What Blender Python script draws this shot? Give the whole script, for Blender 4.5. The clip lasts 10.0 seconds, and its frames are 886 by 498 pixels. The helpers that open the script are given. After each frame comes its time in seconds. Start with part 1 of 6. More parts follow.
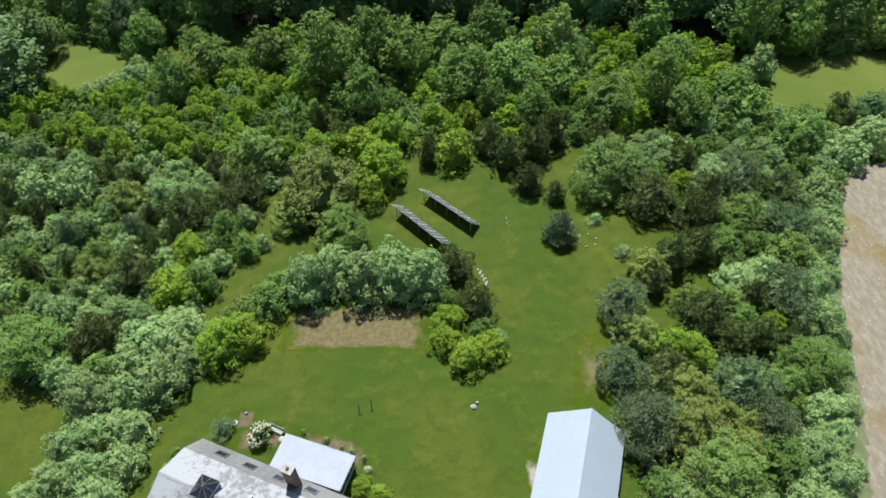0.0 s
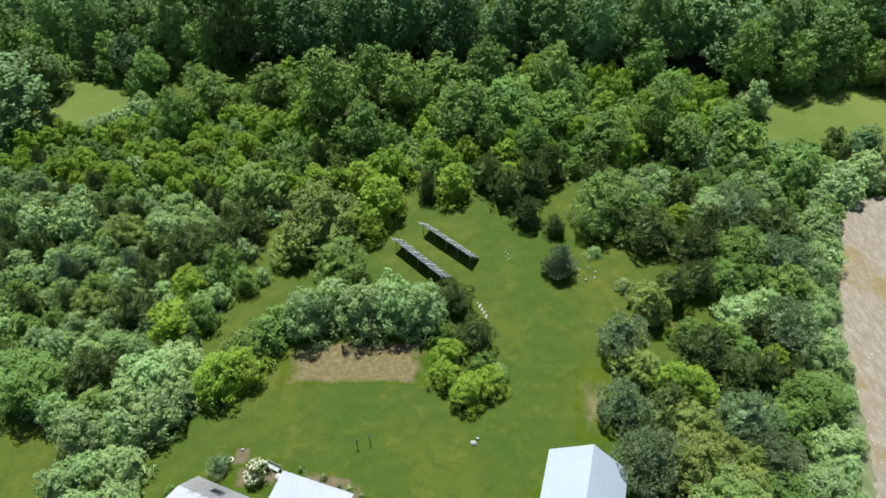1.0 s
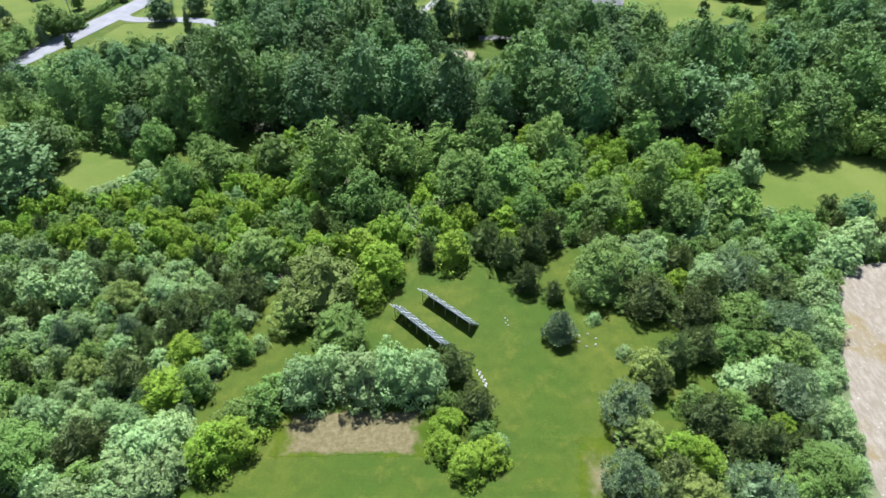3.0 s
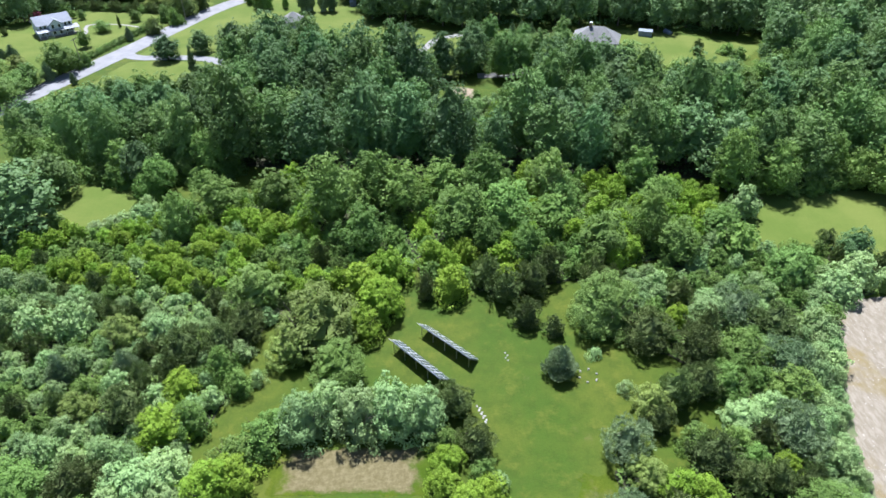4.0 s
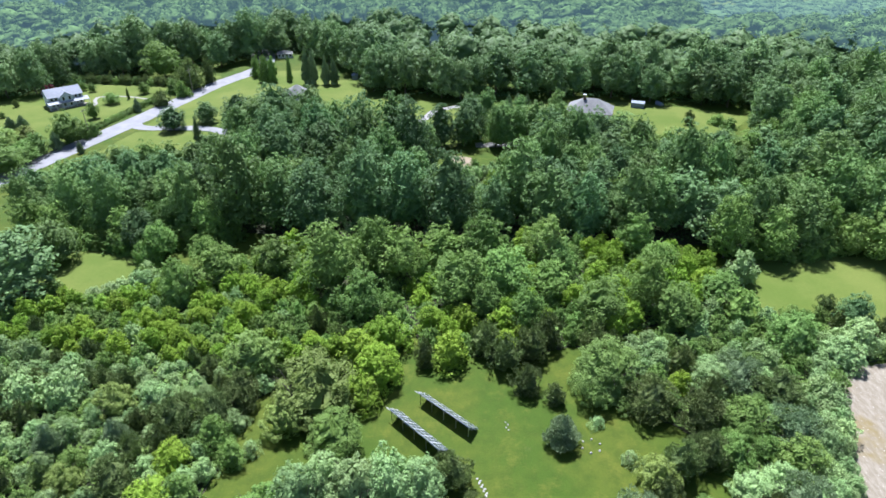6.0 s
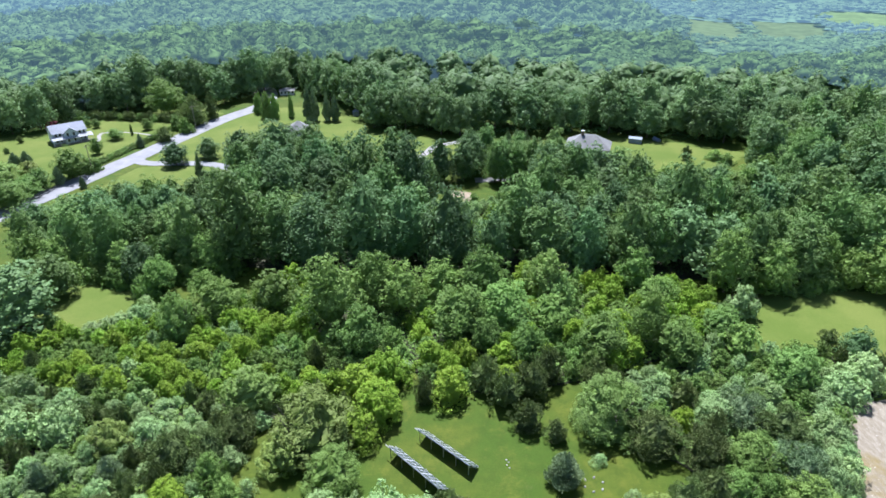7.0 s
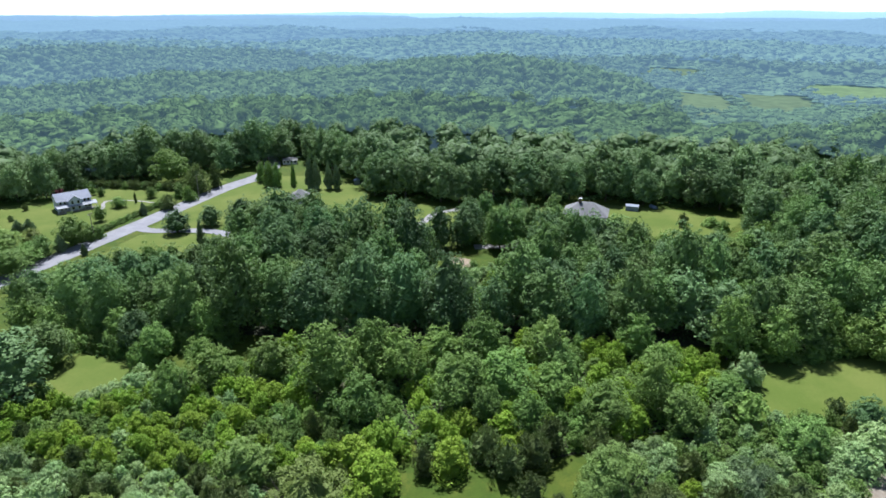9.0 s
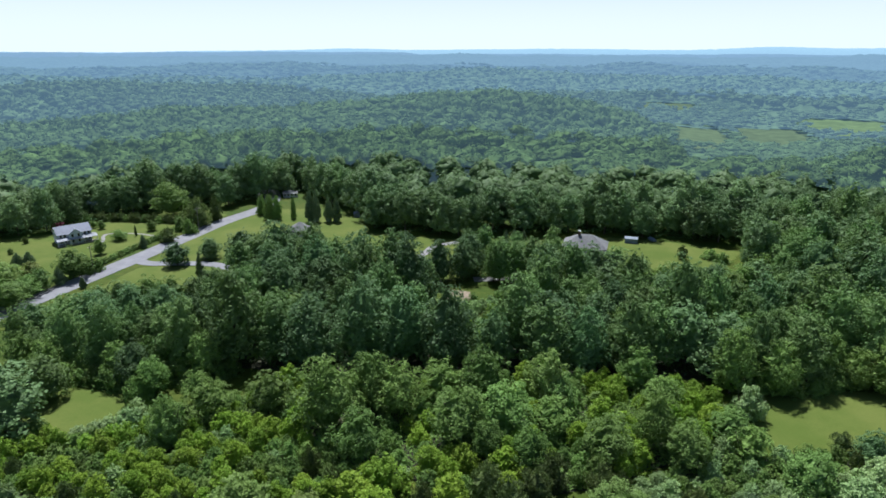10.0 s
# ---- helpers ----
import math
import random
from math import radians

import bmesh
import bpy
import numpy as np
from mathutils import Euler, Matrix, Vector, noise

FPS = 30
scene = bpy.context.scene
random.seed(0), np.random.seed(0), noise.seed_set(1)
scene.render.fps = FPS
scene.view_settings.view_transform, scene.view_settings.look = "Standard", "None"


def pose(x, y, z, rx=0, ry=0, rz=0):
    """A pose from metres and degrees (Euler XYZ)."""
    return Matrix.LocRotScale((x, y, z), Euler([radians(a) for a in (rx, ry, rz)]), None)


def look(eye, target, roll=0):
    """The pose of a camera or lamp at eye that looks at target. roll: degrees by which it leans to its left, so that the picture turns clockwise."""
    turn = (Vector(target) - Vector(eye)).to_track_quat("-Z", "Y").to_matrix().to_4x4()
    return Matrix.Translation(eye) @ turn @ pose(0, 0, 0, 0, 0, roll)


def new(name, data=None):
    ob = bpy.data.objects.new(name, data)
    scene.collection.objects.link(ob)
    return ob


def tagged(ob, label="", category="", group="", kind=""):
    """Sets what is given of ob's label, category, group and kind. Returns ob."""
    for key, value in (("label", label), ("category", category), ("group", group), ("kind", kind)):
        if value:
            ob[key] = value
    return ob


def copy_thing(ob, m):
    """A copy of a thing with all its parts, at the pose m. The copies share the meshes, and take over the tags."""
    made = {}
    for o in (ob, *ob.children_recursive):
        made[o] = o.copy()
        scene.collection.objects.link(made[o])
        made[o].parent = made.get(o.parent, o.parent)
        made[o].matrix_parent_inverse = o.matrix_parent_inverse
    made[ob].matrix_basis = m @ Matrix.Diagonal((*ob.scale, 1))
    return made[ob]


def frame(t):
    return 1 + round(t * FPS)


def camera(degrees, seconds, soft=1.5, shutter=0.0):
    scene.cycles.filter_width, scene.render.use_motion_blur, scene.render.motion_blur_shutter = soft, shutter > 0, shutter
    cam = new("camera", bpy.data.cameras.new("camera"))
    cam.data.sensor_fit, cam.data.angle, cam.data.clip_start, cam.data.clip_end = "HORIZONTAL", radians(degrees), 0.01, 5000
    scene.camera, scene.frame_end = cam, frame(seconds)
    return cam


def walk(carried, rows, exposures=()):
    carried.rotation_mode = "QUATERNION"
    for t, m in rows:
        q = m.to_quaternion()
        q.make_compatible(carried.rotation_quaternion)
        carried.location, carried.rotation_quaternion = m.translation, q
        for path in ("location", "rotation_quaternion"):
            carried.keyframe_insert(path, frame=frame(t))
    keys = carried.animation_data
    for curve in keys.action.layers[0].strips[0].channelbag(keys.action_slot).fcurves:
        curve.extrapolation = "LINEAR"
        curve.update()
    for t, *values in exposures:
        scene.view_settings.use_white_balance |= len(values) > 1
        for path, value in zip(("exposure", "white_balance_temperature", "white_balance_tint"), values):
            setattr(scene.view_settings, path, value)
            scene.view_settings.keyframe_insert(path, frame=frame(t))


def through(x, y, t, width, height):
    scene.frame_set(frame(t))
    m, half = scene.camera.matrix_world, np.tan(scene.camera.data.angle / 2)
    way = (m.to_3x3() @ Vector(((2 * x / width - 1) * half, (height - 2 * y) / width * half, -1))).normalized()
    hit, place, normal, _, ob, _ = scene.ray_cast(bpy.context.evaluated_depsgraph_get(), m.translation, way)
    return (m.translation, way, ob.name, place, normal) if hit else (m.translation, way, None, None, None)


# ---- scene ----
cam = camera(71.48, 10.0, soft=1.6)
EYE = 75.0  # height of the drone over the lawn
# seconds, yaw, pitch, roll: the camera hangs in one place and tilts up
turns = [(0.0, 0.0, -49.013, 0.047), (0.5, -0.03, -47.472, 0.05), (1.0, -0.056, -45.905, 0.037), (1.5, -0.075, -44.42, 0.03),
         (2.0, -0.11, -42.775, 0.04), (2.5, -0.136, -41.309, 0.035), (4.0, -0.194, -36.552, -0.019), (4.5, -0.22, -35.1, -0.021),
         (5.0, -0.255, -33.46, -0.032), (5.5, -0.28, -31.985, -0.046), (7.0, -0.326, -27.22, -0.062), (7.5, -0.338, -25.77, -0.06),
         (8.0, -0.347, -24.127, -0.047), (8.5, -0.356, -22.67, -0.04), (9.0, -0.38, -21.03, -0.038), (9.5, -0.416, -19.615, -0.022),
         (10.0, -0.446, -18.0, 0.0)]
walk(cam, [(t, pose(0, 0, EYE, 90 + p, r, yaw)) for t, yaw, p, r in turns],
     [(0.0, 0.50, 6200, 9), (1.5, 0.75, 6060, 11), (2.5, 0.99, 5780, 13), (4.0, 1.13, 5660, 15), (5.0, 1.16, 5600, 16), (7.0, 1.15, 5580, 17), (8.0, 0.98, 5680, 17), (9.0, 0.74, 5680, 16), (10.0, 0.34, 5760, 14)])

# ---- sky and sun ----
SUN_HIGH, SUN_LEFT = 63.0, 12.0  # the sun stands ahead of the camera, a little to the left
world = bpy.data.worlds.new("sky")
scene.world = world
world.use_nodes = True
wt = world.node_tree
sky = wt.nodes.new("ShaderNodeTexSky")
sky.sky_type, sky.sun_disc = "NISHITA", False
sky.sun_elevation, sky.sun_rotation = radians(SUN_HIGH), radians(-SUN_LEFT)
sky.air_density, sky.dust_density, sky.ozone_density = 1.0, 0.6, 1.0
# white summer haze low over the horizon, all round
place = wt.nodes.new("ShaderNodeTexCoord")
axes = wt.nodes.new("ShaderNodeSeparateXYZ")
haze = wt.nodes.new("ShaderNodeMapRange")
haze.interpolation_type = "SMOOTHSTEP"
haze.inputs["From Min"].default_value, haze.inputs["From Max"].default_value = -0.02, 0.27
haze.inputs["To Min"].default_value, haze.inputs["To Max"].default_value = 0.9, 0.0
veil = wt.nodes.new("ShaderNodeMix")
veil.data_type = "RGBA"
veil.inputs[7].default_value = (13.4, 14.9, 14.9, 1)
wt.links.new(place.outputs["Generated"], axes.inputs[0])
wt.links.new(axes.outputs[2], haze.inputs[0])
wt.links.new(haze.outputs[0], veil.inputs[0])
wt.links.new(sky.outputs[0], veil.inputs[6])
wt.links.new(veil.outputs[2], wt.nodes["Background"].inputs[0])
wt.nodes["Background"].inputs[1].default_value = 0.058
sun = new("sun", bpy.data.lights.new("sun", "SUN"))
sun.data.energy, sun.data.angle, sun.data.color = 5.0, radians(0.5), (1.0, 0.97, 0.91)
way_to_sun = Vector((-math.sin(radians(SUN_LEFT)) * math.cos(radians(SUN_HIGH)), math.cos(radians(SUN_LEFT)) * math.cos(radians(SUN_HIGH)), math.sin(radians(SUN_HIGH))))
sun.matrix_world = look(way_to_sun * 300, (0, 0, 0))


# ---- materials ----
def material(name):
    m = bpy.data.materials.new(name)
    m.use_nodes = True
    nt = m.node_tree
    return m, nt, nt.nodes["Principled BSDF"], nt.nodes["Material Output"]


def node(nt, kind, **inputs):
    n = nt.nodes.new(kind)
    for key, value in inputs.items():
        n.inputs[key.replace("_", " ")].default_value = value
    return n


def noise_tex(nt, scale, detail=4.0, rough=0.6, coord=None):
    n = node(nt, "ShaderNodeTexNoise", Scale=scale, Detail=detail, Roughness=rough)
    if coord is not None:
        nt.links.new(coord, n.inputs["Vector"])
    return n.outputs["Fac"]


def world_place(nt):
    return nt.nodes.new("ShaderNodeNewGeometry").outputs["Position"]


def mix(nt, fac, a, b, blend="MIX"):
    n = nt.nodes.new("ShaderNodeMix")
    n.data_type, n.blend_type = "RGBA", blend
    for sock, value in ((n.inputs[0], fac), (n.inputs[6], a), (n.inputs[7], b)):
        if isinstance(value, (int, float)):
            sock.default_value = value
        elif isinstance(value, tuple):
            sock.default_value = (*value, 1) if len(value) == 3 else value
        else:
            nt.links.new(value, sock)
    return n.outputs[2]


def ramp(nt, fac, lo, hi):
    n = node(nt, "ShaderNodeMapRange", From_Min=lo, From_Max=hi)
    n.interpolation_type = "SMOOTHSTEP"
    nt.links.new(fac, n.inputs[0])
    return n.outputs[0]


def bump(nt, bsdf, fac, strength, distance):
    b = node(nt, "ShaderNodeBump", Strength=strength, Distance=distance)
    nt.links.new(fac, b.inputs["Height"])
    nt.links.new(b.outputs[0], bsdf.inputs["Normal"])


def leaf_material(name, dark, light, through=0.3, rough=0.55, spread=0.24):
    """Leaves: two colours that vary from clump to clump and from plant to plant, lit also from behind."""
    m, nt, bsdf, out = material(name)
    geo = nt.nodes.new("ShaderNodeNewGeometry")
    info = nt.nodes.new("ShaderNodeObjectInfo")
    dark, light = tuple(0.72 * a + 0.28 * b for a, b in zip(dark, light)), tuple(0.72 * b + 0.28 * a for a, b in zip(dark, light))
    sprig = noise_tex(nt, 1.6, 4.0, 0.7, geo.outputs["Position"])
    col = mix(nt, 0.76, mix(nt, geo.outputs["Random Per Island"], dark, light), mix(nt, ramp(nt, sprig, 0.3, 0.7), dark, light))
    patch = noise_tex(nt, 0.35, 3.0, 0.6, geo.outputs["Position"])
    col = mix(nt, ramp(nt, patch, 0.35, 0.7), col, mix(nt, 0.5, col, light))
    bump(nt, bsdf, noise_tex(nt, 6.0, 2.0, 0.6, geo.outputs["Position"]), 0.7, 0.12)
    hsv = nt.nodes.new("ShaderNodeHueSaturation")
    for sock, lo, hi, src in (("Value", 1 - spread, 1 + spread, info.outputs["Random"]), ("Hue", 0.488, 0.508, info.outputs["Random"])):
        r = node(nt, "ShaderNodeMapRange", To_Min=lo, To_Max=hi)
        if sock == "Hue":  # another draw of the same number
            k = nt.nodes.new("ShaderNodeMath")
            k.operation = "MULTIPLY"
            k.inputs[1].default_value = 37.0
            f = nt.nodes.new("ShaderNodeMath")
            f.operation = "FRACT"
            nt.links.new(src, k.inputs[0])
            nt.links.new(k.outputs[0], f.inputs[0])
            src = f.outputs[0]
        nt.links.new(src, r.inputs[0])
        nt.links.new(r.outputs[0], hsv.inputs[sock])
    nt.links.new(col, hsv.inputs["Color"])
    nt.links.new(hsv.outputs[0], bsdf.inputs["Base Color"])
    bsdf.inputs["Roughness"].default_value = rough
    bsdf.inputs["Specular IOR Level"].default_value = 0.18
    tr = nt.nodes.new("ShaderNodeBsdfTranslucent")
    nt.links.new(mix(nt, 0.4, hsv.outputs[0], (0.12, 0.21, 0.035)), tr.inputs["Color"])
    mx = nt.nodes.new("ShaderNodeMixShader")
    mx.inputs[0].default_value = through
    nt.links.new(bsdf.outputs[0], mx.inputs[1])
    nt.links.new(tr.outputs[0], mx.inputs[2])
    nt.links.new(mx.outputs[0], out.inputs["Surface"])
    return m


def plain(name, colour, other, scale=3.0, rough=0.7, metal=0.0, relief=0.0, lo=0.35, hi=0.7, spec=0.5):
    """A surface of two colours mixed by noise at two scales."""
    m, nt, bsdf, out = material(name)
    p = world_place(nt)
    a = ramp(nt, noise_tex(nt, scale, 5.0, 0.65, p), lo, hi)
    col = mix(nt, a, colour, other)
    fine = noise_tex(nt, scale * 9, 3.0, 0.6, p)
    col = mix(nt, 0.3, col, mix(nt, fine, (0.25, 0.25, 0.25), (1, 1, 1)), "MULTIPLY")
    nt.links.new(col, bsdf.inputs["Base Color"])
    bsdf.inputs["Roughness"].default_value, bsdf.inputs["Metallic"].default_value = rough, metal
    bsdf.inputs["Specular IOR Level"].default_value = spec
    if relief:
        bump(nt, bsdf, fine, 0.5, relief)
    return m


LEAF = {
    # oak and ash colours carry some extra blue that stands in for haze
    "oak": leaf_material("oak_leaves", (0.061, 0.122, 0.042), (0.142, 0.245, 0.083), 0.20, spread=0.36),
    "ash": leaf_material("ash_leaves", (0.093, 0.172, 0.046), (0.191, 0.310, 0.085), 0.22, spread=0.30),
    "maple": leaf_material("maple_leaves", (0.102, 0.185, 0.037), (0.200, 0.319, 0.068), 0.26),
    "lime": leaf_material("young_leaves", (0.153, 0.271, 0.021), (0.291, 0.445, 0.044), 0.28, spread=0.18),
    "olive": leaf_material("silvery_leaves", (0.185, 0.297, 0.100), (0.359, 0.505, 0.194), 0.20, spread=0.24),
    "willow": leaf_material("feathery_leaves", (0.168, 0.282, 0.058), (0.259, 0.394, 0.106), 0.30, spread=0.12),
    "thorn": leaf_material("olive_brown_leaves", (0.166, 0.230, 0.051), (0.293, 0.364, 0.091), 0.30, spread=0.25),
    "cedar": leaf_material("cedar_needles", (0.072, 0.112, 0.034), (0.173, 0.220, 0.069), 0.18, 0.7, 0.3),
    "beech": leaf_material("beech_leaves", (0.101, 0.186, 0.064), (0.206, 0.317, 0.116), 0.26),
    "spruce": leaf_material("spruce_needles", (0.106, 0.164, 0.074), (0.232, 0.310, 0.157), 0.15, 0.7, 0.2),
    "shrub": leaf_material("shrub_leaves", (0.109, 0.196, 0.038), (0.215, 0.339, 0.077), 0.25, spread=0.28),
    "red": leaf_material("red_leaves", (0.132, 0.018, 0.036), (0.240, 0.038, 0.063), 0.25, spread=0.1),
    "pine": leaf_material("pine_needles", (0.114, 0.175, 0.076), (0.237, 0.328, 0.157), 0.18, 0.7, 0.2),
}
BARK = plain("bark", (0.085, 0.065, 0.048), (0.16, 0.13, 0.10), 6.0, 0.9, relief=0.02)


def lawn_colour(nt, p):
    """Mown grass: broad yellowish and darker areas, worn spots, tufts and fine blades."""
    big = ramp(nt, noise_tex(nt, 0.05, 5.0, 0.6, p), 0.40, 0.62)
    col = mix(nt, big, (0.048, 0.089, 0.006), (0.078, 0.105, 0.009))
    mid = ramp(nt, noise_tex(nt, 0.45, 6.0, 0.75, p), 0.42, 0.68)
    col = mix(nt, mid, col, mix(nt, 0.65, col, (0.034, 0.064, 0.004)))
    dry = ramp(nt, noise_tex(nt, 0.22, 7.0, 0.78, p), 0.50, 0.66)
    col = mix(nt, dry, col, mix(nt, 0.6, col, (0.110, 0.125, 0.014)))
    worn = ramp(nt, noise_tex(nt, 0.13, 7.0, 0.72, p), 0.58, 0.74)
    col = mix(nt, worn, col, mix(nt, 0.6, col, (0.125, 0.110, 0.038)))
    clump = ramp(nt, noise_tex(nt, 0.9, 4.0, 0.7, p), 0.55, 0.75)
    col = mix(nt, clump, col, mix(nt, 0.5, col, (0.092, 0.118, 0.014)))
    fine = noise_tex(nt, 3.0, 4.0, 0.7, p)
    return mix(nt, 0.5, col, mix(nt, fine, (0.35, 0.35, 0.35), (1.25, 1.25, 1.25)), "MULTIPLY"), fine


def lawn_material():
    m, nt, bsdf, out = material("mown_grass")
    col, fine = lawn_colour(nt, world_place(nt))
    nt.links.new(col, bsdf.inputs["Base Color"])
    bsdf.inputs["Roughness"].default_value, bsdf.inputs["Specular IOR Level"].default_value = 0.8, 0.15
    bump(nt, bsdf, fine, 0.6, 0.06)
    return m


GRASS = lawn_material()


def thin_grass_material(name, soil, other, edge=0.35, ragged=0.5):
    """Bare earth that the grass grows over towards the edges, in ragged tufts."""
    m, nt, bsdf, out = material(name)
    p = world_place(nt)
    col, fine = lawn_colour(nt, p)
    earth = mix(nt, ramp(nt, noise_tex(nt, 1.3, 5.0, 0.7, p), 0.35, 0.68), soil, other)
    earth = mix(nt, 0.45, earth, mix(nt, noise_tex(nt, 5.0, 4.0, 0.7, p), (0.4, 0.4, 0.4), (1.3, 1.3, 1.3)), "MULTIPLY")
    xyz = nt.nodes.new("ShaderNodeSeparateXYZ")
    nt.links.new(nt.nodes.new("ShaderNodeTexCoord").outputs["Generated"], xyz.inputs[0])

    def sum_of(kind, a, b):
        q = nt.nodes.new("ShaderNodeMath")
        q.operation = kind
        for sock, value in zip(q.inputs, (a, b)):
            if isinstance(value, float):
                sock.default_value = value
            else:
                nt.links.new(value, sock)
        return q.outputs[0]

    depth = None  # 0 at the rim, 1 in the middle
    for axis in (0, 1):
        off = sum_of("ABSOLUTE", sum_of("SUBTRACT", xyz.outputs[axis], 0.5), 0.0)
        way = sum_of("SUBTRACT", 1.0, sum_of("MULTIPLY", off, 2.0))
        depth = way if depth is None else sum_of("MINIMUM", depth, way)
    level = sum_of("ADD", depth, sum_of("MULTIPLY", sum_of("SUBTRACT", noise_tex(nt, 0.5, 6.0, 0.7, p), 0.5), ragged * 2))
    nt.links.new(mix(nt, ramp(nt, level, edge * 0.45, edge * 1.3), col, earth), bsdf.inputs["Base Color"])
    bsdf.inputs["Roughness"].default_value, bsdf.inputs["Specular IOR Level"].default_value = 0.95, 0.1
    bump(nt, bsdf, fine, 0.6, 0.06)
    return m


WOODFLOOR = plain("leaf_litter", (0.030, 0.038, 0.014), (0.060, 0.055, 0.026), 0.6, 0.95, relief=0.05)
DRY = thin_grass_material("dry_straw_plot", (0.122, 0.104, 0.046), (0.185, 0.158, 0.082), 0.26, 0.34)
SAND = plain("pale_sandy_soil", (0.24, 0.19, 0.12), (0.32, 0.26, 0.18), 0.8, 0.95, relief=0.03)
ASPHALT = plain("pale_worn_asphalt", (0.21, 0.21, 0.218), (0.265, 0.265, 0.27), 0.25, 0.85)
GRAVEL = plain("pale_gravel", (0.24, 0.23, 0.215), (0.33, 0.32, 0.30), 1.2, 0.9, relief=0.02)
WHITE_METAL = plain("white_metal_sheet", (0.395, 0.462, 0.520), (0.420, 0.480, 0.535), 0.4, 0.5)
WHITE_WALL = plain("white_painted_boards", (0.55, 0.55, 0.54), (0.64, 0.64, 0.63), 1.0, 0.6)
WHITE_TRIM = plain("white_paint", (0.75, 0.75, 0.73), (0.82, 0.82, 0.80), 2.0, 0.5)
STONE = plain("pale_stone", (0.34, 0.33, 0.31), (0.48, 0.47, 0.44), 2.5, 0.85, relief=0.03)
BRICK = plain("chimney_brick", (0.16, 0.10, 0.075), (0.26, 0.18, 0.13), 5.0, 0.9, relief=0.01)
STEEL = plain("galvanised_steel", (0.50, 0.51, 0.52), (0.62, 0.63, 0.64), 3.0, 0.35, 0.9)
DARKMETAL = plain("dark_iron", (0.035, 0.035, 0.035), (0.07, 0.065, 0.06), 6.0, 0.6)
WOOD = plain("grey_weathered_wood", (0.22, 0.19, 0.15), (0.36, 0.32, 0.26), 4.0, 0.85)


def meadow_material():
    m, nt, bsdf, out = material("sunlit_meadow_grass")
    p = world_place(nt)
    col = mix(nt, ramp(nt, noise_tex(nt, 0.06, 5.0, 0.6, p), 0.35, 0.68), (0.094, 0.136, 0.022), (0.134, 0.165, 0.034))
    fine = noise_tex(nt, 1.6, 5.0, 0.7, p)
    col = mix(nt, 0.4, col, mix(nt, fine, (0.4, 0.4, 0.4), (1.2, 1.2, 1.2)), "MULTIPLY")
    nt.links.new(col, bsdf.inputs["Base Color"])
    bsdf.inputs["Roughness"].default_value, bsdf.inputs["Specular IOR Level"].default_value = 0.85, 0.12
    bump(nt, bsdf, fine, 0.6, 0.1)
    return m


MEADOW = meadow_material()


def stubble_material():
    m, nt, bsdf, out = material("crop_stubble")
    p = world_place(nt)
    bent = node(nt, "ShaderNodeMapping")
    bent.inputs["Rotation"].default_value = (0, 0, radians(-14))
    bent.inputs["Scale"].default_value = (1.3, 0.5, 1)
    nt.links.new(p, bent.inputs["Vector"])
    rows = ramp(nt, noise_tex(nt, 1.0, 4.0, 0.6, bent.outputs[0]), 0.35, 0.68)
    col = mix(nt, rows, (0.195, 0.166, 0.120), (0.262, 0.230, 0.176))
    weeds = ramp(nt, noise_tex(nt, 0.08, 5.0, 0.65, p), 0.52, 0.68)
    col = mix(nt, weeds, col, (0.19, 0.15, 0.07))
    fleck = ramp(nt, noise_tex(nt, 2.6, 2.0, 0.5, p), 0.66, 0.74)
    col = mix(nt, fleck, col, (0.48, 0.45, 0.39))
    nt.links.new(col, bsdf.inputs["Base Color"])
    bsdf.inputs["Roughness"].default_value, bsdf.inputs["Specular IOR Level"].default_value = 0.95, 0.1
    bump(nt, bsdf, rows, 0.6, 0.08)
    return m


STUBBLE = stubble_material()
MARGIN = plain("pale_weedy_grass", (0.105, 0.140, 0.050), (0.175, 0.180, 0.095), 0.7, 0.95, relief=0.05)


# ---- mesh tools ----
def mesh_of(name, verts, faces, mat=None, smooth=False):
    """A mesh from numpy arrays: faces is one array of triangles or quads, or a list of such arrays."""
    me = bpy.data.meshes.new(name)
    verts = np.asarray(verts, dtype=np.float32).reshape(-1, 3)
    groups = faces if isinstance(faces, list) else [faces]
    groups = [np.asarray(g, dtype=np.int32) for g in groups if len(g)]
    sizes = np.concatenate([np.full(len(g), g.shape[1], dtype=np.int32) for g in groups])
    loops = np.concatenate([g.ravel() for g in groups])
    me.vertices.add(len(verts))
    me.vertices.foreach_set("co", verts.ravel())
    me.loops.add(len(loops))
    me.loops.foreach_set("vertex_index", loops)
    me.polygons.add(len(sizes))
    me.polygons.foreach_set("loop_start", np.concatenate([[0], np.cumsum(sizes)[:-1]]).astype(np.int32))
    if smooth:
        me.polygons.foreach_set("use_smooth", np.ones(len(sizes), dtype=bool))
    me.update(calc_edges=True)
    me.validate()
    if mat:
        me.materials.append(mat)
    return me


def part(name, bm, mat, parent=None, label=""):
    """Links a bmesh, or a mesh, as one object under a thing or a part."""
    if isinstance(bm, bmesh.types.BMesh):
        me = bpy.data.meshes.new(name)
        bmesh.ops.recalc_face_normals(bm, faces=bm.faces)
        bm.to_mesh(me)
        bm.free()
    else:
        me = bm
    if mat and not me.materials:
        me.materials.append(mat)
    ob = new(name, me)
    ob.parent = parent
    return tagged(ob, label)


